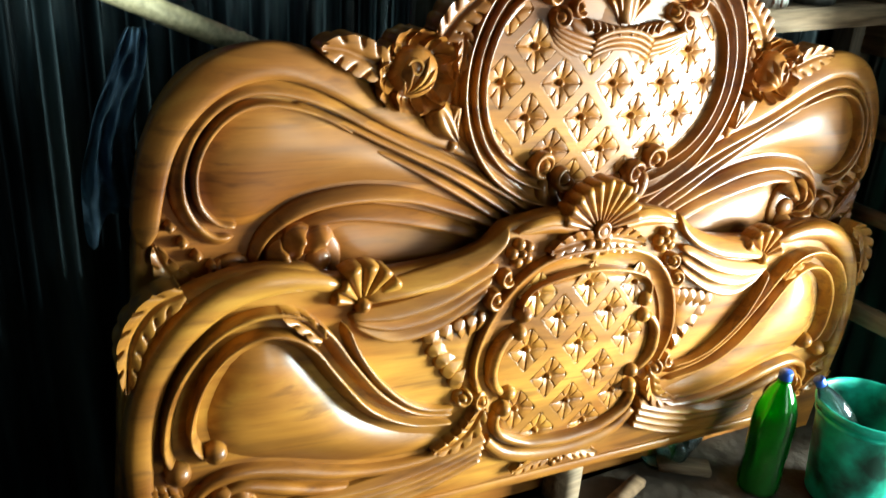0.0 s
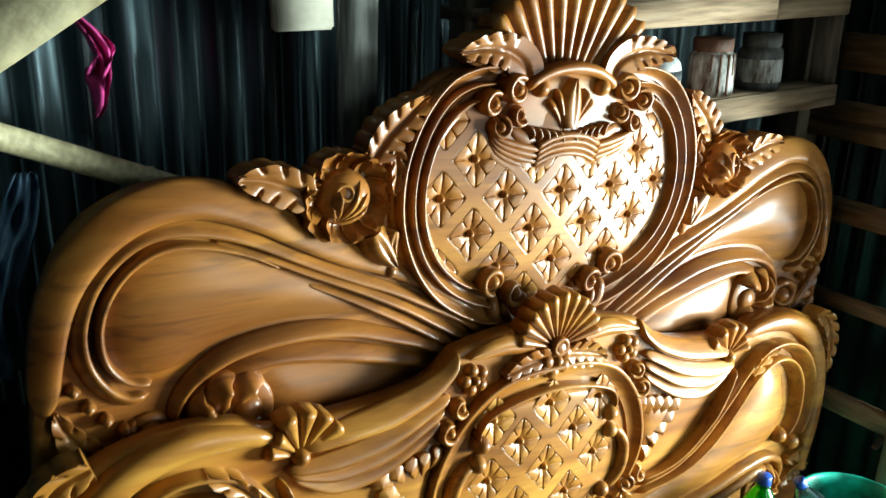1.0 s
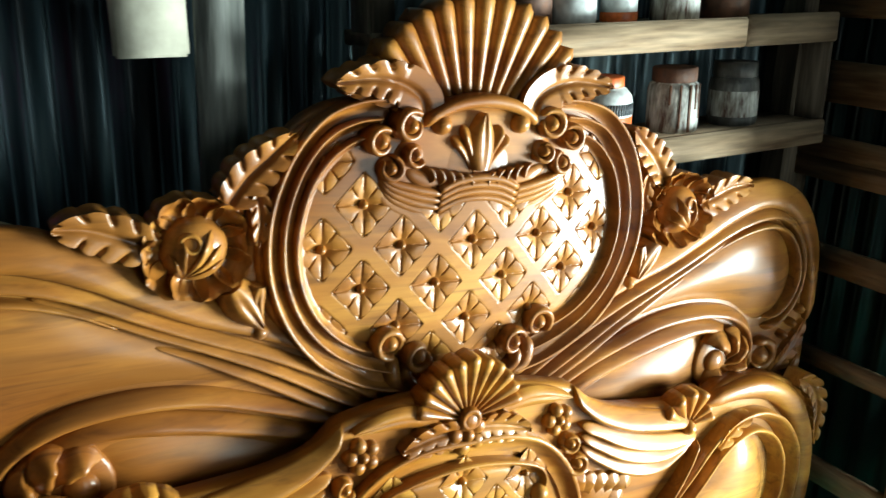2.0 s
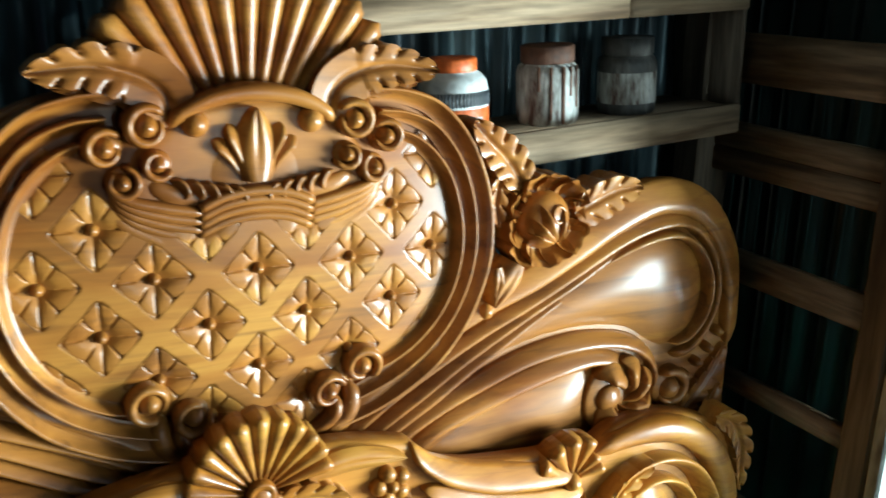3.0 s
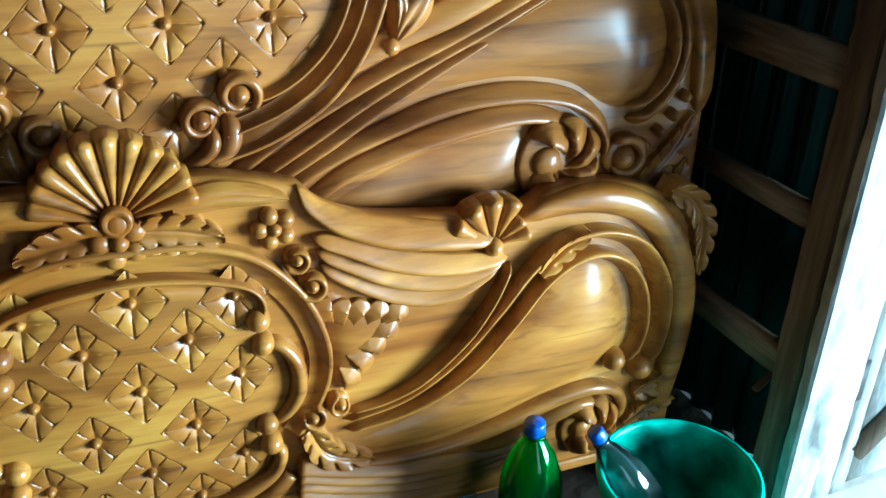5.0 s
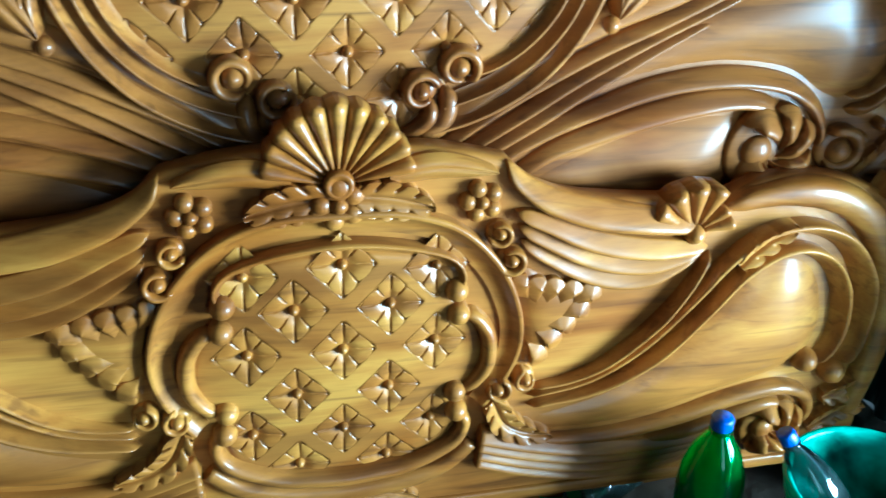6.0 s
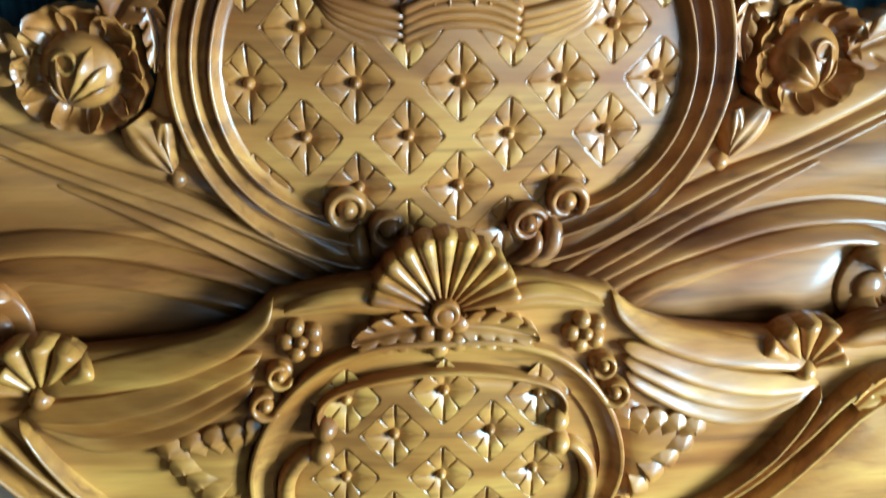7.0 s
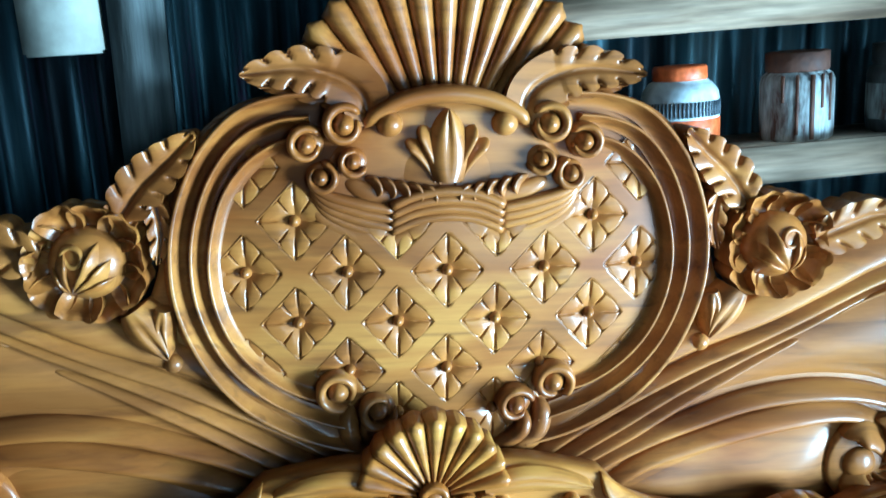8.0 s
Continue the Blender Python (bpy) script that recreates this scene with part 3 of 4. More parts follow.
    part("moulding", sweep(F([(0.22, -0.345), (0.292, -0.3), (0.366, -0.274), (0.444, -0.252), (0.527, -0.237), (0.593, -0.236), (0.645, -0.248), (0.688, -0.275), (0.712, -0.31)]), (0.009, 0.013, 0.016, 0.017, 0.013, 0.006), 0.026, tilt=0.55 * side, power=0.45), TEAK, headboard)
    part("wing_swell", dome(F([(0.25, -0.36), (0.37, -0.295), (0.5, -0.262), (0.58, -0.258), (0.61, -0.275), (0.6, -0.32), (0.6, -0.37), (0.52, -0.41), (0.35, -0.41)]), 0.02, 0.03), TEAK, headboard)
    whirl(headboard, side * 0.640, -0.318, 0.070, side, 6, 0.012)
    volute(headboard, side * 0.765, -0.328, 0.045, 130, -side, 1.0, 0.004, 0.026)
    part("leaf", leaf(F([(0.83, -0.385), (0.872, -0.352), (0.905, -0.31), (0.925, -0.262)]), 0.026, 0.016, 5), TEAK, headboard)
    part("leaf", leaf(F([(0.85, -0.44), (0.895, -0.405), (0.925, -0.345)]), 0.024, 0.016, 4), TEAK, headboard)
    for x, z in ((0.872, -0.232), (0.852, -0.262), (0.829, -0.288), (0.803, -0.309)):
        part("stud", ball(side * x, z, 0.011, 0.012, 0.014, 4, 3), TEAK, headboard)
    part("moulding", sweep(F([(0.56, -0.088), (0.62, -0.058), (0.69, -0.036), (0.755, -0.032), (0.805, -0.052), (0.842, -0.094), (0.858, -0.145), (0.85, -0.195), (0.82, -0.23), (0.78, -0.24)]), (0.003, 0.006, 0.0075, 0.0075, 0.005), 0.030), TEAK, headboard)
    # the rings of the oval
    part("moulding", sweep(F([(0.285, 0.195), (0.318, 0.155), (0.345, 0.09), (0.357, 0.02), (0.352, -0.045), (0.33, -0.10), (0.285, -0.152), (0.23, -0.195), (0.16, -0.24), (0.10, -0.262)]), (0.006, 0.012, 0.013, 0.012, 0.008), 0.014), TEAK, headboard)
    part("moulding", moulded(F([(0.159, 0.221), (0.207, 0.217), (0.260, 0.197), (0.305, 0.149), (0.335, 0.085), (0.346, 0.021), (0.340, -0.044), (0.312, -0.113), (0.267, -0.169), (0.215, -0.206), (0.163, -0.231), (0.108, -0.247)]), (0.010, 0.0135, 0.0145, 0.0135, 0.010), 0.034, side), TEAK, headboard)
    part("moulding", moulded(F([(0.172, 0.194), (0.212, 0.189), (0.256, 0.169), (0.292, 0.126), (0.315, 0.070), (0.323, 0.014), (0.316, -0.046), (0.291, -0.105), (0.249, -0.153), (0.201, -0.185), (0.156, -0.204), (0.125, -0.213)]), (0.008, 0.010, 0.011, 0.010, 0.008), 0.030, side), TEAK, headboard)
    part("moulding", moulded(F([(0.185, 0.166), (0.214, 0.161), (0.249, 0.139), (0.278, 0.102), (0.295, 0.054), (0.301, 0.006), (0.293, -0.049), (0.27, -0.098), (0.23, -0.14), (0.185, -0.166), (0.151, -0.17)]), (0.008, 0.0095, 0.0105, 0.0095, 0.007), 0.027, side), TEAK, headboard)
    volute(headboard, side * 0.146, -0.163, 0.033, -60, side, 1.3, 0.008, 0.028)
    volute(headboard, side * 0.094, -0.192, 0.030, 0, side, 1.2, 0.01, 0.03)
    part("moulding", sweep(F([(0.128, -0.19), (0.135, -0.215), (0.125, -0.245), (0.10, -0.262), (0.085, -0.29)]), (0.012, 0.015, 0.014, 0.006), 0.026), TEAK, headboard)
    part("moulding", sweep(F([(0.11, -0.205), (0.108, -0.232), (0.09, -0.25), (0.06, -0.262)]), (0.008, 0.011, 0.009, 0.004), 0.024, 0.004), TEAK, headboard)
    # crest: leaves, scrolls and ribbons round the palmette
    part("leaf", leaf(F([(0.098, 0.19), (0.106, 0.226), (0.136, 0.248), (0.185, 0.258), (0.255, 0.251)]), 0.034, 0.026, 4, 0.004, 0.035, curl=0.006, deep=0.34, plain=0.42), TEAK, headboard, "acanthus leaf curling off the crest")
    part("leaf", leaf(F([(0.118, 0.2), (0.15, 0.226), (0.2, 0.236), (0.235, 0.238)]), 0.016, 0.02, 3, 0.002, 0.02), TEAK, headboard)
    volute(headboard, side * 0.130, 0.190, 0.030, 150 if side > 0 else 30, -side, 1.3, 0.014, 0.028)
    volute(headboard, side * 0.177, 0.166, 0.027, 150 if side > 0 else 30, -side, 1.2, 0.012, 0.026)
    volute(headboard, side * 0.120, 0.145, 0.022, 200 if side > 0 else -20, side, 1.0, 0.018, 0.022)
    volute(headboard, side * 0.160, 0.125, 0.024, 90, side, 1.2, 0.014, 0.024)
    part("bead", ball(side * 0.073, 0.191, 0.017, 0.018, 0.02), TEAK, headboard)
    rose(headboard, side * 0.452, 0.022, side)
    part("leaf", leaf(F([(0.515, 0.028), (0.56, 0.047), (0.60, 0.06), (0.645, 0.064)]), 0.034, 0.022, 4, 0.012, 0.03, curl=0.006), TEAK, headboard, "leaf beside the carved rose")
    part("leaf", leaf(F([(0.412, 0.082), (0.385, 0.118), (0.348, 0.152), (0.316, 0.182)]), 0.032, 0.024, 5, 0.01, 0.03, curl=0.004), TEAK, headboard, "leaf above the carved rose")
    part("leaf", leaf(F([(0.372, 0.10), (0.366, 0.06), (0.372, 0.02)]), 0.016, 0.02, 3, 0.012, 0.014), TEAK, headboard)
    part("bud", leaf(F([(0.408, -0.04), (0.39, -0.07), (0.366, -0.103)]), 0.03, 0.034, 0, 0.004, 0.012), TEAK, headboard)
    part("bud", leaf(F([(0.37, -0.04), (0.374, -0.066), (0.368, -0.09)]), 0.018, 0.03, 0, 0.006, 0.012), TEAK, headboard)
    part("bead", ball(side * 0.358, -0.117, 0.014, 0.006, 0.018), TEAK, headboard)
plate = [(0.168, 0.12), (0.163, 0.09), (0.123, 0.06), (0.073, 0.048), (0.022, 0.065)]
upper = [(0.15, 0.16), (0.1, 0.205), (0.05, 0.222), (0, 0.226)]
part("crest_plate", dome(flip(plate[::-1], 1) + upper + flip(upper[2::-1], -1) + flip(plate, -1), 0.02, 0.005, 0.0, 0.004), TEAK, headboard)
part("moulding", sweep([(-0.105, 0.185), (-0.09, 0.203), (-0.052, 0.221), (0, 0.228), (0.052, 0.221), (0.09, 0.203), (0.105, 0.185)], (0.008, 0.011, 0.012, 0.011, 0.008), 0.022, 0.016), TEAK, headboard)
for k in range(4):
    d = 0.0115 * k
    for side in (1, -1):
        part("ribbon", sweep(flip([(0.176, 0.110 + d * 0.3), (0.156, 0.079 + d * 0.7), (0.115, 0.058 + d * 0.95), (0.071, 0.047 + d)], side), (0.004, 0.0072, 0.0078, 0.007), 0.013, 0.008 + 0.003 * k, blunt=(False, True)), TEAK, headboard)
    part("ribbon", sweep([(-0.073, 0.052 + d), (-0.04, 0.066 + d), (0.0, 0.071 + d), (0.04, 0.066 + d), (0.073, 0.052 + d)], (0.0065, 0.0075, 0.0065), 0.015, 0.010 + 0.003 * k, blunt=(True, True)), TEAK, headboard)
shell(headboard, 0, 0.12, 50, -50, 13, 0.112, lambda a: 0.276 - 0.025 * (abs(a) / 50) ** 1.2, 0.026, -0.002, "fluted shell crest of thirteen ribs", 0.036)
palmette = part("palmette", leaf([(0, 0.118), (0, 0.165), (0, 0.209)], 0.029, 0.022, 0, 0.014, 0.012), TEAK, headboard, "small palmette under the crest")
for side in (1, -1):
    part("flute", sweep(flip([(0.006, 0.104), (0.013, 0.14), (0.024, 0.168), (0.034, 0.190)], side), (0.003, 0.007, 0.010, 0.012), 0.022, 0.014, tilt=0.7 * side, power=0.4, n=24), TEAK, palmette)
    part("flute", sweep(flip([(0.010, 0.104), (0.019, 0.132), (0.034, 0.156), (0.053, 0.173)], side), (0.003, 0.007, 0.010, 0.012), 0.020, 0.012, tilt=0.7 * side, power=0.4, n=24), TEAK, palmette)
    spray = part("spray", sweep(flip([(0.135, 0.122), (0.10, 0.104), (0.065, 0.098), (0.024, 0.104)], side), (0.008, 0.014, 0.012, 0.006), 0.012, 0.012), TEAK, headboard, "spray of curling lobes beside the palmette")
    for k in range(5):
        x, z = 0.100 - 0.0175 * k, 0.124 - 0.003 * k
        part("lobe", sweep(flip([(x + 0.006, z), (x - 0.006, z - 0.006), (x - 0.010, z - 0.017), (x - 0.006, z - 0.028)], side), (0.004, 0.0075, 0.0075, 0.002), 0.016, 0.016, n=18, tilt=0.85 * side, power=0.36), TEAK, spray)
    part("ribbon", sweep(flip([(0.182, 0.118), (0.162, 0.074), (0.118, 0.046), (0.071, 0.033)], side), (0.006, 0.011, 0.013, 0.012), 0.020, 0.0, blunt=(False, True), power=0.4), TEAK, headboard)
part("ribbon", sweep([(-0.073, 0.036), (-0.04, 0.052), (0.0, 0.058), (0.04, 0.052), (0.073, 0.036)], (0.012, 0.013, 0.012), 0.022, 0.0, blunt=(True, True), power=0.4), TEAK, headboard)
oval = [(0, -0.245), (0.075, -0.225), (0.16, -0.175), (0.236, -0.146), (0.28, -0.1), (0.304, -0.05), (0.311, 0.006), (0.304, 0.057), (0.284, 0.11), (0.246, 0.152), (0.19, 0.175), (0.08, 0.18)]
spots = [(0.1305 * i, 0.0) for i in range(-2, 3)] + [(0.1305 * (i + 0.5), 0.068) for i in range(-2, 2)] + [(0.1305 * (i + 0.5), -0.069) for i in range(-2, 2)]
spots += [(0.0, -0.139), (0.1305, -0.139), (-0.1305, -0.139), (0.066, -0.205), (-0.066, -0.205), (0.258, 0.136), (-0.258, 0.136), (0.262, -0.139), (-0.262, -0.139)]
lattice(headboard, oval + [(0, 0.18)] + flip(oval[:0:-1], -1), spots, 0.049, 0.052, 0.020, 0.33, 0.24, "swelling panel of carved blossoms in diamonds", TEAK, TEAK_CUT)

# ---- the footboard ----
footboard = new("footboard")
footboard.matrix_world = pose(1.080, 1.303, 0.494, 0, 3.7, 0) @ Matrix.Diagonal((1.013, 1.013, 1.013, 1)) @ Matrix.Translation((0, 0, -0.43))
OFFSET["footboard"], WOOD["footboard"] = 0.43, PALE_TEAK
tagged(footboard, "low carved teak footboard, glossy yellow-brown lacquer, leaning before the headboard", "footboard")
HALF = [(0, -0.365), (0.45, -0.365), (0.86, -0.365), (0.885, -0.375), (0.89, -0.42), (0.90, -0.43), (0.95, -0.43), (0.963, -0.42), (0.968, -0.3), (0.962, -0.1), (0.955, 0.06), (0.92, 0.152), (0.86, 0.2), (0.79, 0.226), (0.72, 0.236), (0.64, 0.23),
        (0.59, 0.206), (0.545, 0.204), (0.48, 0.207), (0.41, 0.213), (0.34, 0.222), (0.275, 0.243), (0.24, 0.276), (0.222, 0.286), (0.14, 0.303), (0.07, 0.308)]
part("panel", board(HALF + [(0, 0.308)] + flip(HALF[:0:-1], -1), 0.042), PALE_TEAK, footboard)
for side in (1, -1):
    F = lambda pts: flip(pts, side)  # noqa: E731
    part("moulding", sweep(F([(0.575, 0.19), (0.63, 0.206), (0.69, 0.213), (0.75, 0.207), (0.81, 0.183), (0.862, 0.138), (0.902, 0.074), (0.925, 0), (0.933, -0.08), (0.93, -0.17), (0.92, -0.26)]), (0.012, 0.024, 0.028, 0.028, 0.026, 0.022), 0.03), PALE_TEAK, footboard)
    part("moulding", sweep(F([(0.30, -0.115), (0.365, -0.105), (0.43, -0.075), (0.50, -0.01), (0.545, 0.055), (0.572, 0.118)]), (0.006, 0.010, 0.012, 0.008), 0.034, tilt=-0.85 * side, power=0.35), PALE_TEAK, footboard)
    part("moulding", sweep(F([(0.30, -0.133), (0.40, -0.108), (0.485, -0.05), (0.555, 0.03), (0.607, 0.1), (0.66, 0.142), (0.73, 0.152), (0.80, 0.126), (0.85, 0.07), (0.878, 0), (0.885, -0.08), (0.872, -0.13)]), (0.006, 0.011, 0.013, 0.014, 0.015, 0.010), 0.036, tilt=-0.85 * side, power=0.35), PALE_TEAK, footboard)
    part("moulding", sweep(F([(0.30, -0.152), (0.41, -0.13), (0.51, -0.075), (0.585, 0.01), (0.635, 0.075), (0.685, 0.108), (0.735, 0.112), (0.785, 0.087), (0.822, 0.035), (0.84, -0.03), (0.838, -0.08), (0.815, -0.118)]), (0.006, 0.011, 0.012, 0.012, 0.011, 0.008), 0.036, tilt=-0.85 * side, power=0.35), PALE_TEAK, footboard)
    part("wing_swell", dome(F([(0.30, -0.185), (0.43, -0.148), (0.53, -0.088), (0.6, -0.003), (0.65, 0.06), (0.69, 0.09), (0.735, 0.093), (0.775, 0.066), (0.805, 0.01), (0.818, -0.05), (0.80, -0.11), (0.74, -0.145), (0.65, -0.17), (0.55, -0.198), (0.45, -0.215), (0.34, -0.215)]), 0.03, 0.035), PALE_TEAK, footboard)
    part("leaf", leaf(F([(0.615, 0.10), (0.65, 0.135), (0.70, 0.165)]), 0.018, 0.03, 3, 0.01, 0.01), PALE_TEAK, footboard)
    part("bead", ball(side * 0.80, -0.112, 0.022, 0.008, 0.026), PALE_TEAK, footboard)
    part("bead", ball(side * 0.865, -0.145, 0.024, 0.006, 0.026), PALE_TEAK, footboard)
    part("moulding", sweep(F([(0.26, -0.215), (0.363, -0.231), (0.467, -0.231), (0.573, -0.212), (0.679, -0.18), (0.76, -0.168), (0.815, -0.186), (0.84, -0.225), (0.83, -0.265)]), (0.009, 0.011, 0.013, 0.015, 0.014, 0.008), 0.026), PALE_TEAK, footboard)
    part("moulding", sweep(F([(0.50, -0.262), (0.6, -0.246), (0.69, -0.217), (0.745, -0.203), (0.79, -0.215), (0.805, -0.25)]), (0.004, 0.012, 0.014, 0.012, 0.006), 0.024), PALE_TEAK, footboard)
    whirl(footboard, side * 0.772, -0.258, 0.058, side, 6, 0.006)
    for k in range(4):
        d = 0.0205 * k
        part("ribbon", sweep(F([(0.222, -0.196 - d * 0.95), (0.313, -0.226 - d), (0.415, -0.250 - d), (0.54, -0.262 - d * 0.9), (0.66, -0.262 - d * 0.6)]), (0.0115, 0.012, 0.011, 0.008, 0.003), 0.018, 0.002 + 0.003 * (3 - k), blunt=(True, False), tilt=0.8 * side, power=0.28), PALE_TEAK, footboard)
    # the frame of the oval
    part("moulding", sweep(F([(0.172, 0.046), (0.198, 0.038), (0.22, 0.004), (0.223, -0.046), (0.204, -0.084), (0.178, -0.1)]), (0.009, 0.013, 0.013, 0.009), 0.03), PALE_TEAK, footboard)
    for x, z in ((0.166, 0.088), (0.171, 0.047), (0.173, -0.098), (0.178, -0.138)):
        part("bead", ball(side * x, z, 0.018, 0.012, 0.022), PALE_TEAK, footboard)
    # leaves and blossoms under the shell
    part("leaf", leaf(F([(0.020, 0.246), (0.07, 0.240), (0.128, 0.224)]), 0.030, 0.022, 4, 0.004, 0.01, deep=0.30), PALE_TEAK, footboard)
    part("leaf", leaf(F([(0.065, 0.272), (0.13, 0.283), (0.215, 0.272)]), 0.02, 0.016, 0, 0.002, 0.01), PALE_TEAK, footboard)
    posy(footboard, side * 0.195, 0.227, 0.03, 5)
    volute(footboard, side * 0.224, 0.178, 0.022, 200 if side > 0 else -20, side, 1.1, 0.006, 0.022)
    volute(footboard, side * 0.245, 0.133, 0.026, 200 if side > 0 else -20, side, 1.1, 0.006, 0.024)
    part("leaf_ground", dome(F([(0.262, 0.11), (0.33, 0.082), (0.398, 0.056), (0.372, 0.01), (0.32, -0.043), (0.288, -0.078), (0.276, 0.0)]), 0.016, 0.012), PALE_TEAK, footboard)
    fronds(footboard, F([(0.272, 0.104), (0.32, 0.088), (0.36, 0.072), (0.398, 0.056)]), (side * 0.285, 0.02), 5, 0.044)
    fronds(footboard, F([(0.398, 0.056), (0.376, 0.012), (0.34, -0.026), (0.298, -0.068)]), (side * 0.275, 0.03), 5, 0.047)
    volute(footboard, side * 0.288, -0.09, 0.022, 90, side, 1.1, 0.006, 0.022)
    volute(footboard, side * 0.243, -0.102, 0.024, 90, -side, 1.1, 0.008, 0.024)
    part("leaf", leaf(F([(0.238, -0.125), (0.262, -0.175), (0.30, -0.2), (0.345, -0.21)]), 0.024, 0.022, 5, 0.008, 0.012), PALE_TEAK, footboard)
    # flowing ribbons, the small shell at their end and the outer corner
    top, low = [(0.246, 0.214), (0.299, 0.194), (0.372, 0.163), (0.465, 0.142), (0.562, 0.134)], [(0.262, 0.153), (0.31, 0.122), (0.385, 0.086), (0.465, 0.076), (0.550, 0.114)]
    for k in range(3):
        f = 0.10 + 0.40 * k
        part("ribbon", sweep(F([(a + (c - a) * f, b + (d - b) * f) for (a, b), (c, d) in zip(top, low)]), (0.009, 0.014, 0.0165, 0.0155, 0.008), 0.017, 0.003 + 0.004 * (2 - k), tilt=0.8 * side, power=0.26), PALE_TEAK, footboard)
    part("moulding", sweep(F([(0.23, 0.283), (0.252, 0.252), (0.3, 0.222), (0.37, 0.198), (0.45, 0.183), (0.54, 0.168)]), (0.008, 0.018, 0.022, 0.02, 0.014), 0.03, tilt=0.7 * side, power=0.4), PALE_TEAK, footboard)
    shell(footboard, side * 0.535, 0.152, 58 * side, -72 * side, 6, 0.018, lambda a: 0.083 - 0.02 * (a * side < -30), 0.024, 0.006, "small fluted shell at the end of the ribbons", 0.03)
    part("leaf", leaf(F([(0.86, 0.212), (0.908, 0.188), (0.942, 0.13), (0.95, 0.04)]), 0.026, 0.022, 6, 0.0, 0.03), PALE_TEAK, footboard, "acanthus leaf on the outer corner")
    part("leaf", leaf(F([(0.86, -0.20), (0.90, -0.19), (0.95, -0.16)]), 0.022, 0.02, 4, 0.004, 0.012), PALE_TEAK, footboard)
    part("leaf", leaf(F([(0.85, -0.27), (0.90, -0.24), (0.955, -0.23)]), 0.022, 0.02, 4, 0.004, 0.012), PALE_TEAK, footboard)
    part("leaf", leaf(F([(0.025, -0.30), (0.07, -0.303), (0.125, -0.318)]), 0.018, 0.018, 4, 0.004, 0.01), PALE_TEAK, footboard)
def arch(points):
    """A curve and its mirror image as one, over the middle."""
    return flip(points[::-1], -1) + points[1 if points[0][0] == 0 else 0:]


part("moulding", moulded(arch([(0, 0.207), (0.08, 0.204), (0.157, 0.177), (0.218, 0.115), (0.252, 0.04), (0.258, -0.025), (0.238, -0.086), (0.212, -0.128)]), (0.014, 0.019, 0.020, 0.019, 0.014), 0.026), PALE_TEAK, footboard)
part("moulding", moulded(arch([(0, 0.167), (0.05, 0.164), (0.105, 0.154), (0.150, 0.138), (0.168, 0.115), (0.165, 0.095)]), (0.010, 0.013, 0.014, 0.013, 0.010), 0.030), PALE_TEAK, footboard)
part("moulding", sweep(arch([(0, -0.251), (0.05, -0.248), (0.105, -0.240), (0.175, -0.205), (0.194, -0.165), (0.18, -0.14)]), (0.010, 0.013, 0.015, 0.013, 0.010), 0.032), PALE_TEAK, footboard)
part("moulding", sweep(arch([(0, -0.288), (0.085, -0.281), (0.16, -0.258), (0.21, -0.215)]), (0.014, 0.018, 0.018, 0.018, 0.014), 0.024, blunt=(True, True)), PALE_TEAK, footboard)
shell(footboard, -0.004, 0.262, 74, -74, 11, 0.024, lambda a: 0.118 - 0.012 * abs(a) / 74, 0.018, 0.012, "fluted shell on top of the footboard", 0.035)
part("eye", cup(-0.004, 0.268, 0.021, 0.014, 0.014), PALE_TEAK, footboard)
posy(footboard, -0.004, 0.236, 0.036, 5, 0.014)
posy(footboard, 0.0, -0.305, 0.026, 5, 0.006)
part("rail", sweep([(-0.86, -0.352), (0, -0.352), (0.86, -0.352)], (0.013, 0.013), 0.008, blunt=(True, True), n=40), PALE_TEAK, footboard)
oval = [(0, -0.245), (0.105, -0.236), (0.17, -0.2), (0.18, -0.12), (0.21, -0.08), (0.218, -0.02), (0.2, 0.036), (0.166, 0.07), (0.16, 0.12), (0.105, 0.15)]
spots = [(0, 0), (0.138, 0), (-0.138, 0), (0.069, 0.073), (-0.069, 0.073), (0.069, -0.076), (-0.069, -0.076), (0, -0.152), (0, 0.142), (0.138, -0.152), (-0.138, -0.152), (0.069, -0.222), (-0.069, -0.222), (0.136, 0.13), (-0.136, 0.13)]
lattice(footboard, oval + [(0, 0.16)] + flip(oval[:0:-1], -1), spots, 0.050, 0.054, 0.016, 0.26, 0.28, "swelling panel of carved blossoms in diamonds", PALE_TEAK, PALE_CUT)


# ---- the shed ----
def box(x0, x1, y0, y1, z0, z1, soft=0.004):
    """A beam or board with eased edges."""
    bm = bmesh.new()
    bmesh.ops.create_cube(bm, size=1.0, matrix=Matrix.Translation(((x0 + x1) / 2, (y0 + y1) / 2, (z0 + z1) / 2)) @ Matrix.Diagonal((x1 - x0, y1 - y0, z1 - z0, 1)))
    if soft:
        bmesh.ops.bevel(bm, geom=bm.edges[:], offset=soft, segments=2, affect="EDGES")
    out = [v.co[:] for v in bm.verts], [tuple(v.index for v in f.verts) for f in bm.faces]
    bm.free()
    return out


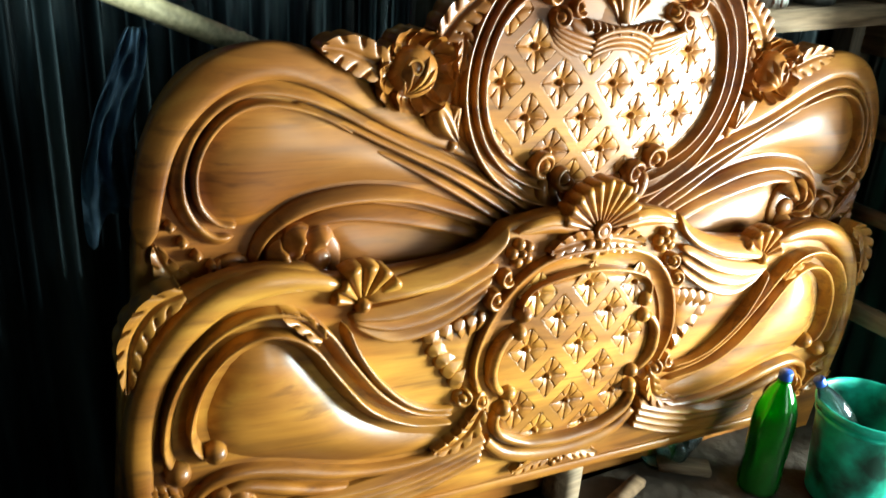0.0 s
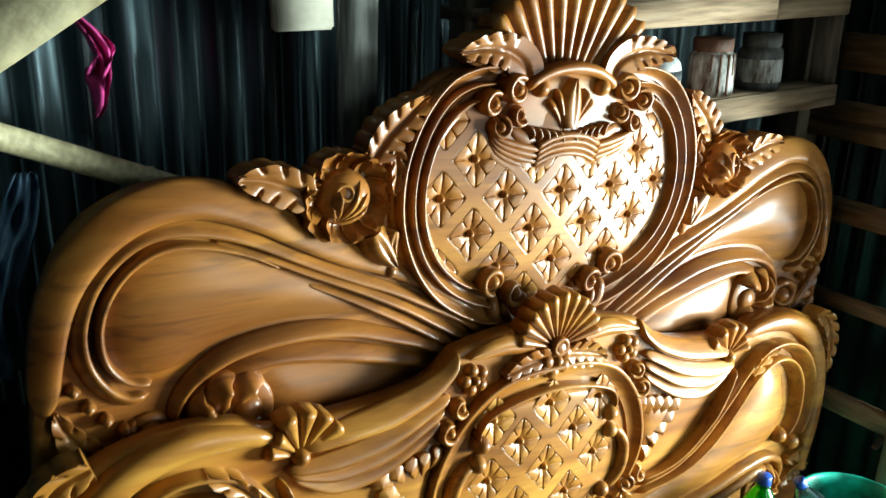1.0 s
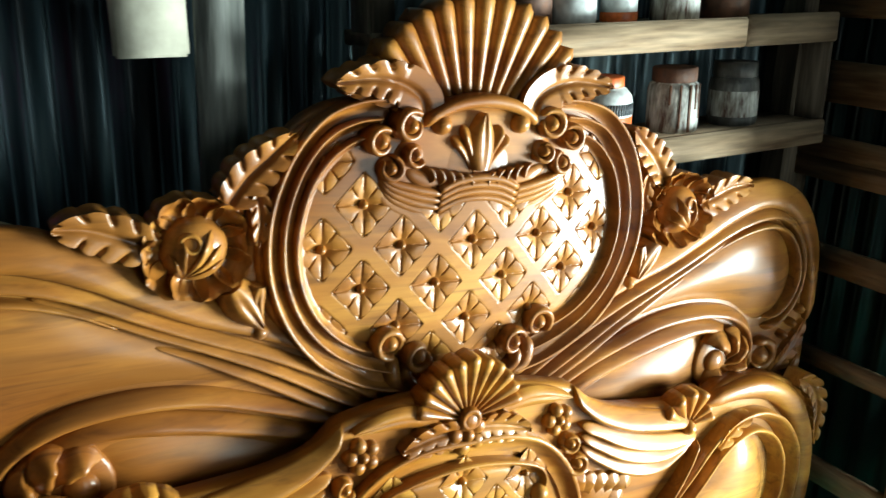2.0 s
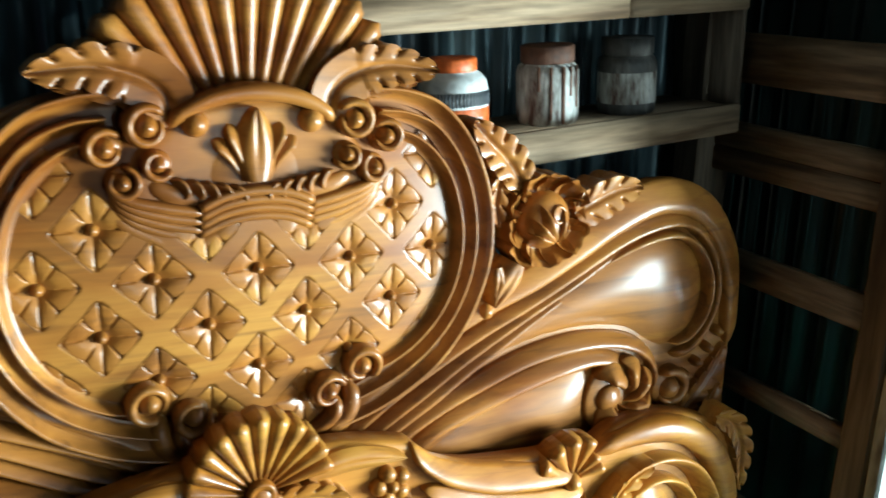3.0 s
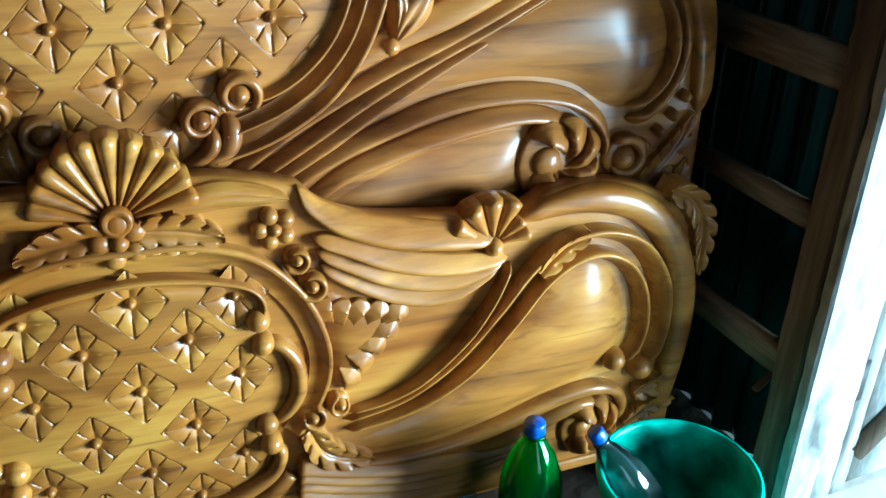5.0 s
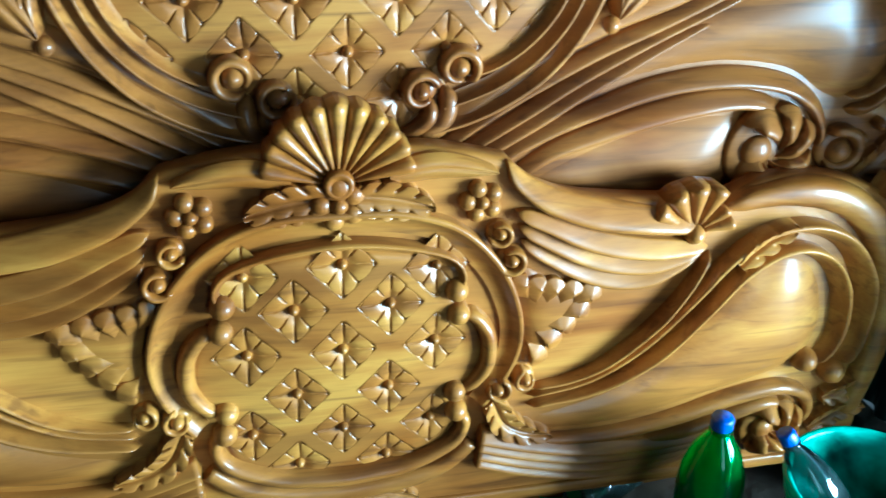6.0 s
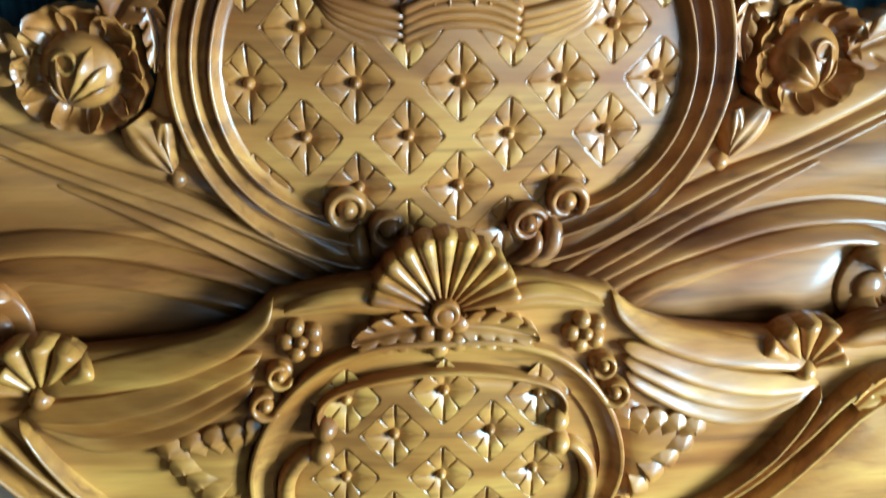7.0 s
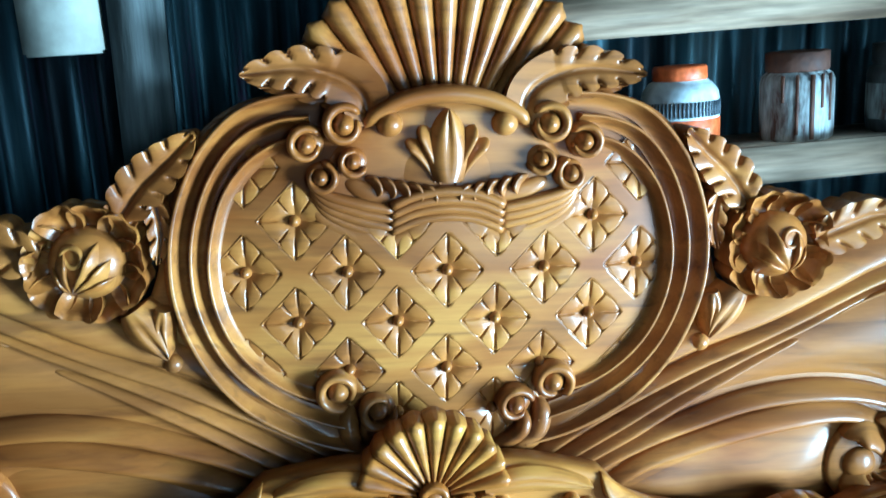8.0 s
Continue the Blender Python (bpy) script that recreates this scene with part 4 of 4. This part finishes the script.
def rough_beam(x0, x1, y0, y1, z0, z1, wear=0.0025, seed=0.0):
    """A hand-sawn upright: its four corners wander and chip along its length."""
    n = max(8, int((z1 - z0) / 0.022))
    ease = min(0.005, (x1 - x0) / 5, (y1 - y0) / 5)
    verts, faces = [], []
    ring = ((x0 + ease, y0), (x1 - ease, y0), (x1, y0 + ease), (x1, y1 - ease), (x1 - ease, y1), (x0 + ease, y1), (x0, y1 - ease), (x0, y0 + ease))
    for i in range(n + 1):
        z = z0 + (z1 - z0) * i / n
        for j, (x, y) in enumerate(ring):
            corner = j // 2 if j % 2 else (j - 1) % 8 // 2
            q = noise.noise((z * 6, corner * 3.1, seed)) * 0.5 + max(0, noise.noise((z * 22, corner * 5.3, seed + 4)) - 0.25) * -1.6
            cx, cy = (x0 + x1) / 2 - x, (y0 + y1) / 2 - y
            long = math.hypot(cx, cy)
            verts.append((x - cx / long * q * wear, y - cy / long * q * wear, z))
    for i in range(n):
        faces += [(i * 8 + j, i * 8 + (j + 1) % 8, (i + 1) * 8 + (j + 1) % 8, (i + 1) * 8 + j) for j in range(8)]
    faces += [tuple(range(8))[::-1], tuple(range(n * 8, n * 8 + 8))]
    return verts, faces


def wedge(geometry, m):
    return [(m @ Vector(v))[:] for v in geometry[0]], geometry[1]


def lathe(profile, around=28, close=True):
    """A turned body round z: (radius, height) from below."""
    verts, faces = [], []
    for r, z in profile:
        verts += [(r * math.cos(2 * math.pi * j / around), r * math.sin(2 * math.pi * j / around), z) for j in range(around)]
    for i in range(len(profile) - 1):
        for j in range(around):
            k = (j + 1) % around
            faces.append((i * around + j, i * around + k, (i + 1) * around + k, (i + 1) * around + j))
    if close:
        faces += [tuple(range(around))[::-1], tuple(range((len(profile) - 1) * around, len(profile) * around))]
    return verts, faces


def corrugated(name, run, z0, z1, pitch, deep, place, mat, label, thick=0.006):
    n = int(run / pitch * 10)
    verts, faces = [], []
    for layer in (0, thick):
        for i in range(n + 1):
            x = run * i / n
            y = deep * math.sin(2 * math.pi * x / pitch) + layer
            verts += [(x, y, z0), (x, y, z1)]
    m = 2 * (n + 1)
    for i in range(n):
        faces += [(2 * i, 2 * i + 2, 2 * i + 3, 2 * i + 1), (m + 2 * i, m + 2 * i + 1, m + 2 * i + 3, m + 2 * i + 2)]
        faces += [(2 * i + 1, 2 * i + 3, m + 2 * i + 3, m + 2 * i + 1), (2 * i, m + 2 * i, m + 2 * i + 2, 2 * i + 2)]
    faces += [(0, 1, m + 1, m), (m - 2, 2 * m - 2, 2 * m - 1, m - 1)]
    ob = link(name, verts, faces, mat)
    ob.matrix_world = place
    return tagged(ob, label, "wall", kind="structure")


def thing(name, geometry, mat, label, category, m=None, group="", smooth=True, kind=""):
    ob = link(name, *geometry, mat, smooth=smooth)
    if m is not None:
        ob.matrix_world = m
    return tagged(ob, label, category, group, kind)


corrugated("wall_north", 3.9, 0, 2.5, 0.076, 0.011, pose(-1.7, 1.64, 0), TIN, "dull blue-grey corrugated steel wall")
corrugated("wall_east", 0.55, 0, 2.5, 0.076, 0.011, pose(2.235, 1.65, 0, 0, 0, -90), GREEN_TIN, "dark green corrugated steel wall behind slats")
corrugated("wall_east_front", 1.85, 0, 2.5, 0.076, 0.011, pose(2.235, 0.05, 0, 0, 0, -90), GREEN_TIN, "dark green corrugated steel wall beside the door")
corrugated("wall_east_lintel", 1.05, 2.02, 2.5, 0.076, 0.011, pose(2.235, 1.1, 0, 0, 0, -90), GREEN_TIN, "corrugated steel above the door")
corrugated("wall_west", 3.5, 0, 2.5, 0.076, 0.011, pose(-1.7, -1.8, 0, 0, 0, 90), TIN, "dull corrugated steel wall")
# never in view: its length sets how much fill gets in from the front
corrugated("unseen_wall_south", 3.2, 0, 2.5, 0.076, 0.011, pose(-1.7, -1.8, 0), TIN, "unseen dull corrugated steel wall, added to narrow the front light")
corrugated("ceiling", 4.2, -1.9, 1.8, 0.076, 0.011, pose(-1.8, 0, 2.5, -90, 0, 0), TIN, "corrugated steel roof sheets")


def ground(name, x0, x1, y0, y1, n, rough, mat, label, z=0.0):
    verts, faces = [], []
    for j in range(n + 1):
        for i in range(n + 1):
            x, y = x0 + (x1 - x0) * i / n, y0 + (y1 - y0) * j / n
            verts.append((x, y, z + rough * (noise.noise((x * 5, y * 5, 0)) + 0.4 * noise.noise((x * 17, y * 17, 3))) - rough))
    for j in range(n):
        for i in range(n):
            k = j * (n + 1) + i
            faces.append((k, k + 1, k + n + 2, k + n + 1))
    return tagged(link(name, verts, faces, mat), label, "ground", kind="structure")


ground("floor", -1.8, 2.24, -1.85, 1.75, 110, 0.006, EARTH, "dark trodden earth floor")
ground("ground", -60, 60, -60, 60, 4, 0.0, YARD, "dry pale yard outside the shed", -0.05)


# ---- loose and fixed things of the shed ----
def group_of(name, m, label, category, group=""):
    ob = new(name)
    ob.matrix_world = m
    return tagged(ob, label, category, group)


# outside the door
corrugated("fence_outside", 6.0, -0.05, 2.6, 0.09, 0.012, pose(4.4, 0.6, 0, 0, 0, 62), WHITEWASH, "pale corrugated sheet fence in daylight")
door_frame = group_of("door_frame", pose(2.215, 1.05, 0), "chalky white timber door frame beside the open doorway", "door frame")
part("jamb", rough_beam(-0.106, -0.03, 0.0, 0.028, 0, 2.02, 0.005, 1.0), WHITEWASH, door_frame, smooth=False)
part("stop", rough_beam(-0.029, 0.03, 0.010, 0.050, 0, 2.02, 0.003, 2.0), WHITEWASH, door_frame, smooth=False)
part("jamb", box(-0.035, 0.035, -1.075, -1.0, 0, 2.02, 0.006), WHITEWASH, door_frame)
part("head", box(-0.035, 0.035, -1.0, 0.0, 1.95, 2.02, 0.006), WHITEWASH, door_frame)
tagged(door_frame, kind="structure")
door_leaf = group_of("door_leaf", pose(2.272, 1.085, 0.03), "white plank door leaf standing open outside", "door")
for k in range(5):
    part("plank", box(0.045 + 0.15 * k, 0.192 + 0.15 * k, 0.012, 0.034, 0, 1.9, 0.003), WHITEWASH, door_leaf)
part("stile", rough_beam(0.0, 0.045, 0.0, 0.045, 0, 1.92, 0.005, 3.0), STILE, door_leaf, "weathered grey stile")
part("brace", wedge(box(-0.5, 0.5, -0.006, 0.012, -0.03, 0.03, 0.003), pose(0.42, 0.006, 0.42, 0, -42, 0)), POST, door_leaf)
for z in (0.28, 0.86, 1.6):
    hinge = part("hinge", box(-0.035, 0.012, -0.004, 0.006, z - 0.045, z + 0.045, 0.002), IRON, door_leaf, "black iron hinge")

# the slatted wall frame
frame_rack = group_of("slatted_wall_frame", pose(2.115, 1.14, 0), "rough brown timber frame with nailed slats along the steel wall", "wall frame")
tagged(frame_rack, kind="structure")
part("post", rough_beam(-0.005, 0.05, -0.060, 0.0, 0, 2.48, 0.006, 5.0), POST, frame_rack, smooth=False)
part("post", rough_beam(-0.04, 0.05, 0.37, 0.44, 0, 2.48, 0.006, 6.0), POST, frame_rack, smooth=False)
for z, high, tilt in ((1.475, 0.09, 1.0), (1.288, 0.092, 2.0), (1.139, 0.05, 2.5), (1.088, 0.048, 2.5), (0.884, 0.064, 1.5), (0.640, 0.042, 1.0), (0.36, 0.06, 0.0), (1.70, 0.09, 0.0)):
    part("slat", wedge(box(-0.012, 0.012, -0.02, 0.38, -high / 2, high / 2, 0.003), pose(0.012, 0, z, tilt * 0.4, 0, 0)), DARK_PLANK, frame_rack)
part("wire", sweep([(-0.03, 0.30), (0.04, 0.36)], (0.002, 0.002), 0.004), IRON, frame_rack)

# the wall shelf with its pots
wall_shelf = group_of("wall_shelf", pose(1.63, 1.462, 1.169, 0, -2.2, 0), "two-tier shelf of rough pale planks on the steel wall", "shelf")
part("shelf_board", box(-0.62, 0.45, -0.018, 0.15, -0.004, 0.022, 0.002), PLANK, wall_shelf)
part("front_rail", box(-0.62, 0.455, -0.04, -0.0205, -0.028, 0.026, 0.003), PLANK, wall_shelf)
part("shelf_board", box(-0.62, 0.45, -0.018, 0.15, 0.222, 0.248, 0.002), PLANK, wall_shelf)
part("front_rail", box(-0.62, 0.18, -0.04, -0.0205, 0.196, 0.254, 0.003), PLANK, wall_shelf)
part("front_rail", box(0.182, 0.455, -0.042, -0.0205, 0.196, 0.258, 0.003), PLANK, wall_shelf)
part("end_board", box(0.457, 0.477, -0.018, 0.15, -0.004, 0.248, 0.003), POST, wall_shelf, "dark brown end board")
part("upright", box(-0.62, -0.575, 0.03, 0.12, -1.1, 0.9, 0.004), POST, wall_shelf)


def shelf_z(x, tier):
    """The height of a board's top at x."""
    return 1.169 + (x - 1.63) * math.tan(radians(2.2)) + (0.0225, 0.2487)[tier]


def pot(name, x, y, tier, radius, profile, mat, label, lid=None, lid_mat=None, bands=()):
    ob = thing(name, lathe([(r * radius, z) for r, z in profile]), mat, label, "jar", pose(x, y, shelf_z(x, tier), 0, -2.4, 0), "pots on the shelf")
    if lid:
        part("lid", lathe([(r * radius, z) for r, z in lid]), lid_mat, ob)
    for nm, lo, hi, m in bands:
        part(nm, lathe([(radius * 1.005, lo), (radius * 1.012, lo + 0.001), (radius * 1.012, hi - 0.001), (radius * 1.005, hi)], close=False), m, ob)
    return ob


tub = pot("plastic_jar", 1.515, 1.508, 0, 0.058, [(0.9, 0), (0.97, 0.004), (1, 0.012), (1, 0.075), (0.96, 0.088), (0.8, 0.1), (0.66, 0.105), (0.66, 0.112)], WHITE_PLASTIC, "white plastic jar with an orange lid and orange label",
          [(0.68, 0.104), (0.7, 0.106), (0.7, 0.122), (0.66, 0.125), (0.0, 0.1255)], ORANGE, [("label", 0.008, 0.048, ORANGE)])
for k in range(26):
    a = math.radians(-165 + 5.8 * k)
    part("print_bar", wedge(box(-0.0016, 0.0016, -0.0006, 0.0006, 0.052, 0.074, 0), pose(0.0588 * math.cos(a), 0.0588 * math.sin(a), 0, 0, 0, math.degrees(a) + 90)), INK, tub)
for k, (high, wide) in enumerate(((0.014, 0.004), (0.018, 0.003), (0.012, 0.006), (0.012, 0.006), (0.014, 0.006))):
    a = math.radians(-118 + 11 * k)
    part("print_bar", wedge(box(-wide, wide, -0.0006, 0.0008, 0.028 - high / 2, 0.028 + high / 2, 0), pose(0.0592 * math.cos(a), 0.0592 * math.sin(a), 0, 0, 0, math.degrees(a) + 90)), WHITE_PLASTIC, tub)
CAN = [(0.9, 0), (0.98, 0.004), (1, 0.015), (1, 0.088), (0.94, 0.098), (0.8, 0.104), (0.8, 0.112)]
smeared = pot("paint_jar", 1.702, 1.508, 0, 0.054, CAN, SMEARED, "squat jar smeared with white and brown paint", [(0.82, 0.103), (0.86, 0.106), (0.86, 0.131), (0.8, 0.133), (0.0, 0.134)], RUST)
for a, low, wide in ((-118, 0.012, 0.0022), (-95, 0.004, 0.0030), (-78, 0.050, 0.0020), (-60, 0.030, 0.0024), (-140, 0.060, 0.0026)):
    part("paint_run", wedge(box(-wide, wide, -0.0008, 0.0012, low, 0.100, 0), pose(0.0542 * math.cos(radians(a)), 0.0542 * math.sin(radians(a)), 0, 0, 0, a + 90)), RUST, smeared, "dried brown paint run")
pot("paint_jar", 1.878, 1.508, 0, 0.053, CAN, DARK_CAN, "grimy grey jar with a dark lid", [(0.82, 0.103), (0.88, 0.106), (0.88, 0.134), (0.0, 0.136)], DARK_CAN, [("label", 0.02, 0.075, SMEARED)])
pot("paint_can", 1.325, 1.51, 1, 0.042, [(1, 0), (1, 0.09), (0.96, 0.093), (0.0, 0.09)], RUST, "rusty brown paint can")
pot("plastic_pot", 1.42, 1.51, 1, 0.048, CAN, WHITE_PLASTIC, "white plastic pot with a pale lid", [(0.82, 0.103), (0.86, 0.106), (0.86, 0.12), (0.0, 0.121)], WHITE_PLASTIC)
pot("paint_can", 1.535, 1.51, 1, 0.036, [(1, 0), (1, 0.085), (0.96, 0.088), (0.0, 0.085)], WHITE_PLASTIC, "small white can with a red band", None, None, [("label", 0.002, 0.02, ORANGE)])
pot("paint_can", 1.68, 1.51, 1, 0.05, [(1, 0), (1, 0.1), (0.96, 0.104), (0.0, 0.1)], SMEARED, "can smeared with pale paint")
pot("paint_can", 1.82, 1.51, 1, 0.05, [(1, 0), (1, 0.07), (0.96, 0.074), (0.0, 0.07)], RUST, "low rusty brown can with dull sides")

# boards, poles and rags behind the headboard
thing("hanging_plank", box(-0.036, 0.036, -0.01, 0.01, -0.6, 0.9, 0.003), STILE, "narrow grey plank nailed upright against the wall", "plank", pose(0.740, 1.46, 1.2, 0, 0.6, 0))
thing("pale_board", box(-0.052, 0.052, -0.012, 0.012, 0, 0.4, 0.004), CARD, "pale cream board hung on the wall", "board", pose(0.645, 1.465, 1.36, 0, -1.5, 0))


def pole(name, a, b, r, label):
    a, b = Vector(a), Vector(b)
    long = (b - a).length
    prof = []
    n = max(2, int(long / 0.22))
    for i in range(n):
        z = long * i / n
        prof += [(r * 0.98, z), (r, z + long / n * 0.5), (r * 0.98, z + long / n - 0.014), (r * 1.12, z + long / n - 0.006)]
    m = Matrix.Translation(a) @ (b - a).to_track_quat("Z", "Y").to_matrix().to_4x4()
    return thing(name, lathe(prof, 16), BAMBOO, label, "pole", m)


pole("bamboo_pole", (-0.55, 1.47, 1.53), (0.62, 1.47, 1.035), 0.02, "dry yellow bamboo pole leaning behind the headboard")
pole("bamboo_pole", (-1.69, 0.5, 0.275), (1.71, 0.5, 2.485), 0.018, "pale bamboo pole slung overhead")


def rag(name, x, y, z0, z1, wide, mat, label, seed):
    """A crumpled hanging cloth, gathered at its top."""
    rng = random.Random(seed)
    n, m = 26, 20
    verts, faces = [], []
    for side in (0, 0.004):
        for i in range(n + 1):
            f = i / n
            z = z1 + (z0 - z1) * f
            for j in range(m + 1):
                t = -1 + 2 * j / m
                w = wide * (0.2 + 0.8 * f**0.7) * (1 + 0.18 * math.sin(5 * f + seed))
                fold = 0.013 * math.sin(3.3 * math.pi * t + 5 * f * f + seed + 2 * noise.noise((f * 4, 0.7, seed))) * (0.4 + f) + 0.022 * noise.noise((t * 2.5, f * 7, seed))
                hem = 0.04 * math.sin(3 * t + seed) * f * f + 0.02 * noise.noise((t * 4, 0.3, seed)) * f
                verts.append((x + w * t + 0.03 * math.sin(4 * f + seed), y + fold - side, z + hem))
    k = m + 1
    h = (n + 1) * k
    for i in range(n):
        for j in range(m):
            q = i * k + j
            faces += [(q, q + 1, q + k + 1, q + k), (h + q, h + q + k, h + q + k + 1, h + q + 1)]
    rim = [i * k for i in range(n + 1)] + [n * k + j for j in range(1, k)] + [i * k + m for i in range(n - 1, -1, -1)] + list(range(m - 1, 0, -1))
    faces += [(rim[a], rim[(a + 1) % len(rim)], h + rim[(a + 1) % len(rim)], h + rim[a]) for a in range(len(rim))]
    return thing(name, (verts, faces), mat, label, "cloth")


rag("blue_rag", 0.178, 1.45, 0.83, 1.17, 0.06, BLUE_CLOTH, "faded blue rag hanging from the bamboo pole", 2)
rag("pink_rag", 0.31, 1.50, 1.27, 1.42, 0.015, PINK, "small pink rag hanging on the wall", 5)
thing("clear_bag", ball(0, 0, 0.022, 0, 0.02), CLEAR_PET, "small crumpled clear bag on the wall", "bag", pose(0.29, 1.5, 1.19))

# bottles and bucket on the floor
PET = [(0.72, 0.0), (0.92, 0.004), (1.0, 0.022), (0.99, 0.07), (0.95, 0.10), (1.0, 0.13), (1.0, 0.215), (0.93, 0.25), (0.70, 0.29), (0.42, 0.318), (0.27, 0.33), (0.26, 0.342)]


def bottle(name, m, radius, scale, mat, label):
    outer = [(r * radius, z * scale) for r, z in PET]
    inner = [(max(r - 0.0012, 0.001), max(z, 0.0015)) for r, z in outer[::-1]]
    ob = thing(name, lathe(outer + inner, 32), mat, label, "bottle", m)
    top = 0.342 * scale
    part("neck_ring", lathe([(0.3 * radius, top - 0.012), (0.34 * radius, top - 0.010), (0.34 * radius, top - 0.007), (0.3 * radius, top - 0.005)]), mat, ob)
    part("cap", lathe([(0.30 * radius, top - 0.004), (0.325 * radius, top - 0.003), (0.325 * radius, top + 0.014), (0.29 * radius, top + 0.018), (0.0, top + 0.0182)]), BLUE_CAP, ob, "blue screw cap")
    return ob


bottle("green_bottle", pose(1.648, 1.158, 0.0), 0.054, 1.0, GREEN_PET, "tall empty green plastic bottle with a blue cap")
bucket = thing("bucket", lathe([(0.098, 0.0), (0.1, 0.004), (0.122, 0.25), (0.125, 0.26), (0.131, 0.262), (0.133, 0.27), (0.131, 0.278), (0.126, 0.28), (0.121, 0.274), (0.119, 0.25), (0.097, 0.008), (0.0, 0.007)], 44), BUCKET, "scuffed green plastic bucket, open, standing on the earth floor", "bucket", pose(1.855, 1.045, 0))
part("rim_band", lathe([(0.1215, 0.236), (0.126, 0.238), (0.126, 0.246), (0.1215, 0.248)], 44, False), BUCKET, bucket)
lean = Vector((1.752, 1.125, 0.33)) - Vector((1.89, 1.015, 0.06))
bottle("clear_bottle", Matrix.Translation((1.89, 1.015, 0.045)) @ lean.to_track_quat("Z", "Y").to_matrix().to_4x4(), 0.044, 0.95, CLEAR_PET, "empty clear plastic bottle with a blue cap leaning in the bucket")
bottle("crushed_bottle", pose(1.49, 1.33, 0.045, 0, -92, 205), 0.045, 0.62, CLEAR_PET, "short clear plastic bottle lying under the footboard")
thing("green_wrapper", lathe([(0.047, 0), (0.0475, 0.02), (0.0465, 0.045)], 20, False), GREEN_PET, "green label round the lying bottle", "label", pose(1.45, 1.348, 0.046, 0, -92, 205))
thing("wood_offcut", box(-0.07, 0.07, -0.03, 0.03, 0, 0.022, 0.004), PLANK, "pale wood offcut on the floor", "offcut", pose(1.52, 1.30, 0.0, 0, 0, -35), "offcuts under the footboard")
thing("wood_offcut", box(-0.09, 0.09, -0.02, 0.02, 0, 0.025, 0.004), DARK_PLANK, "dark wood offcut on the floor", "offcut", pose(1.28, 1.27, 0.0, 0, 0, 20), "offcuts under the footboard")
thing("prop_block", box(-0.03, 0.03, -0.04, 0.04, 0, 0.128, 0.004), PLANK, "short timber block propping the footboard", "block", pose(1.13, 1.335, 0, 0, 0, 4), "prop blocks")
thing("prop_block", box(-0.06, 0.06, -0.05, 0.05, 0, 0.115, 0.004), DARK_PLANK, "dark timber block propping the footboard's end", "block", pose(0.15, 1.33, 0, 0, 0, 4), "prop blocks")
thing("prop_block", box(-0.06, 0.06, -0.04, 0.04, 0, 0.068, 0.004), DARK_PLANK, "dark timber block propping the headboard", "block", pose(0.22, 1.42, 0, 0, 0, -3), "prop blocks")
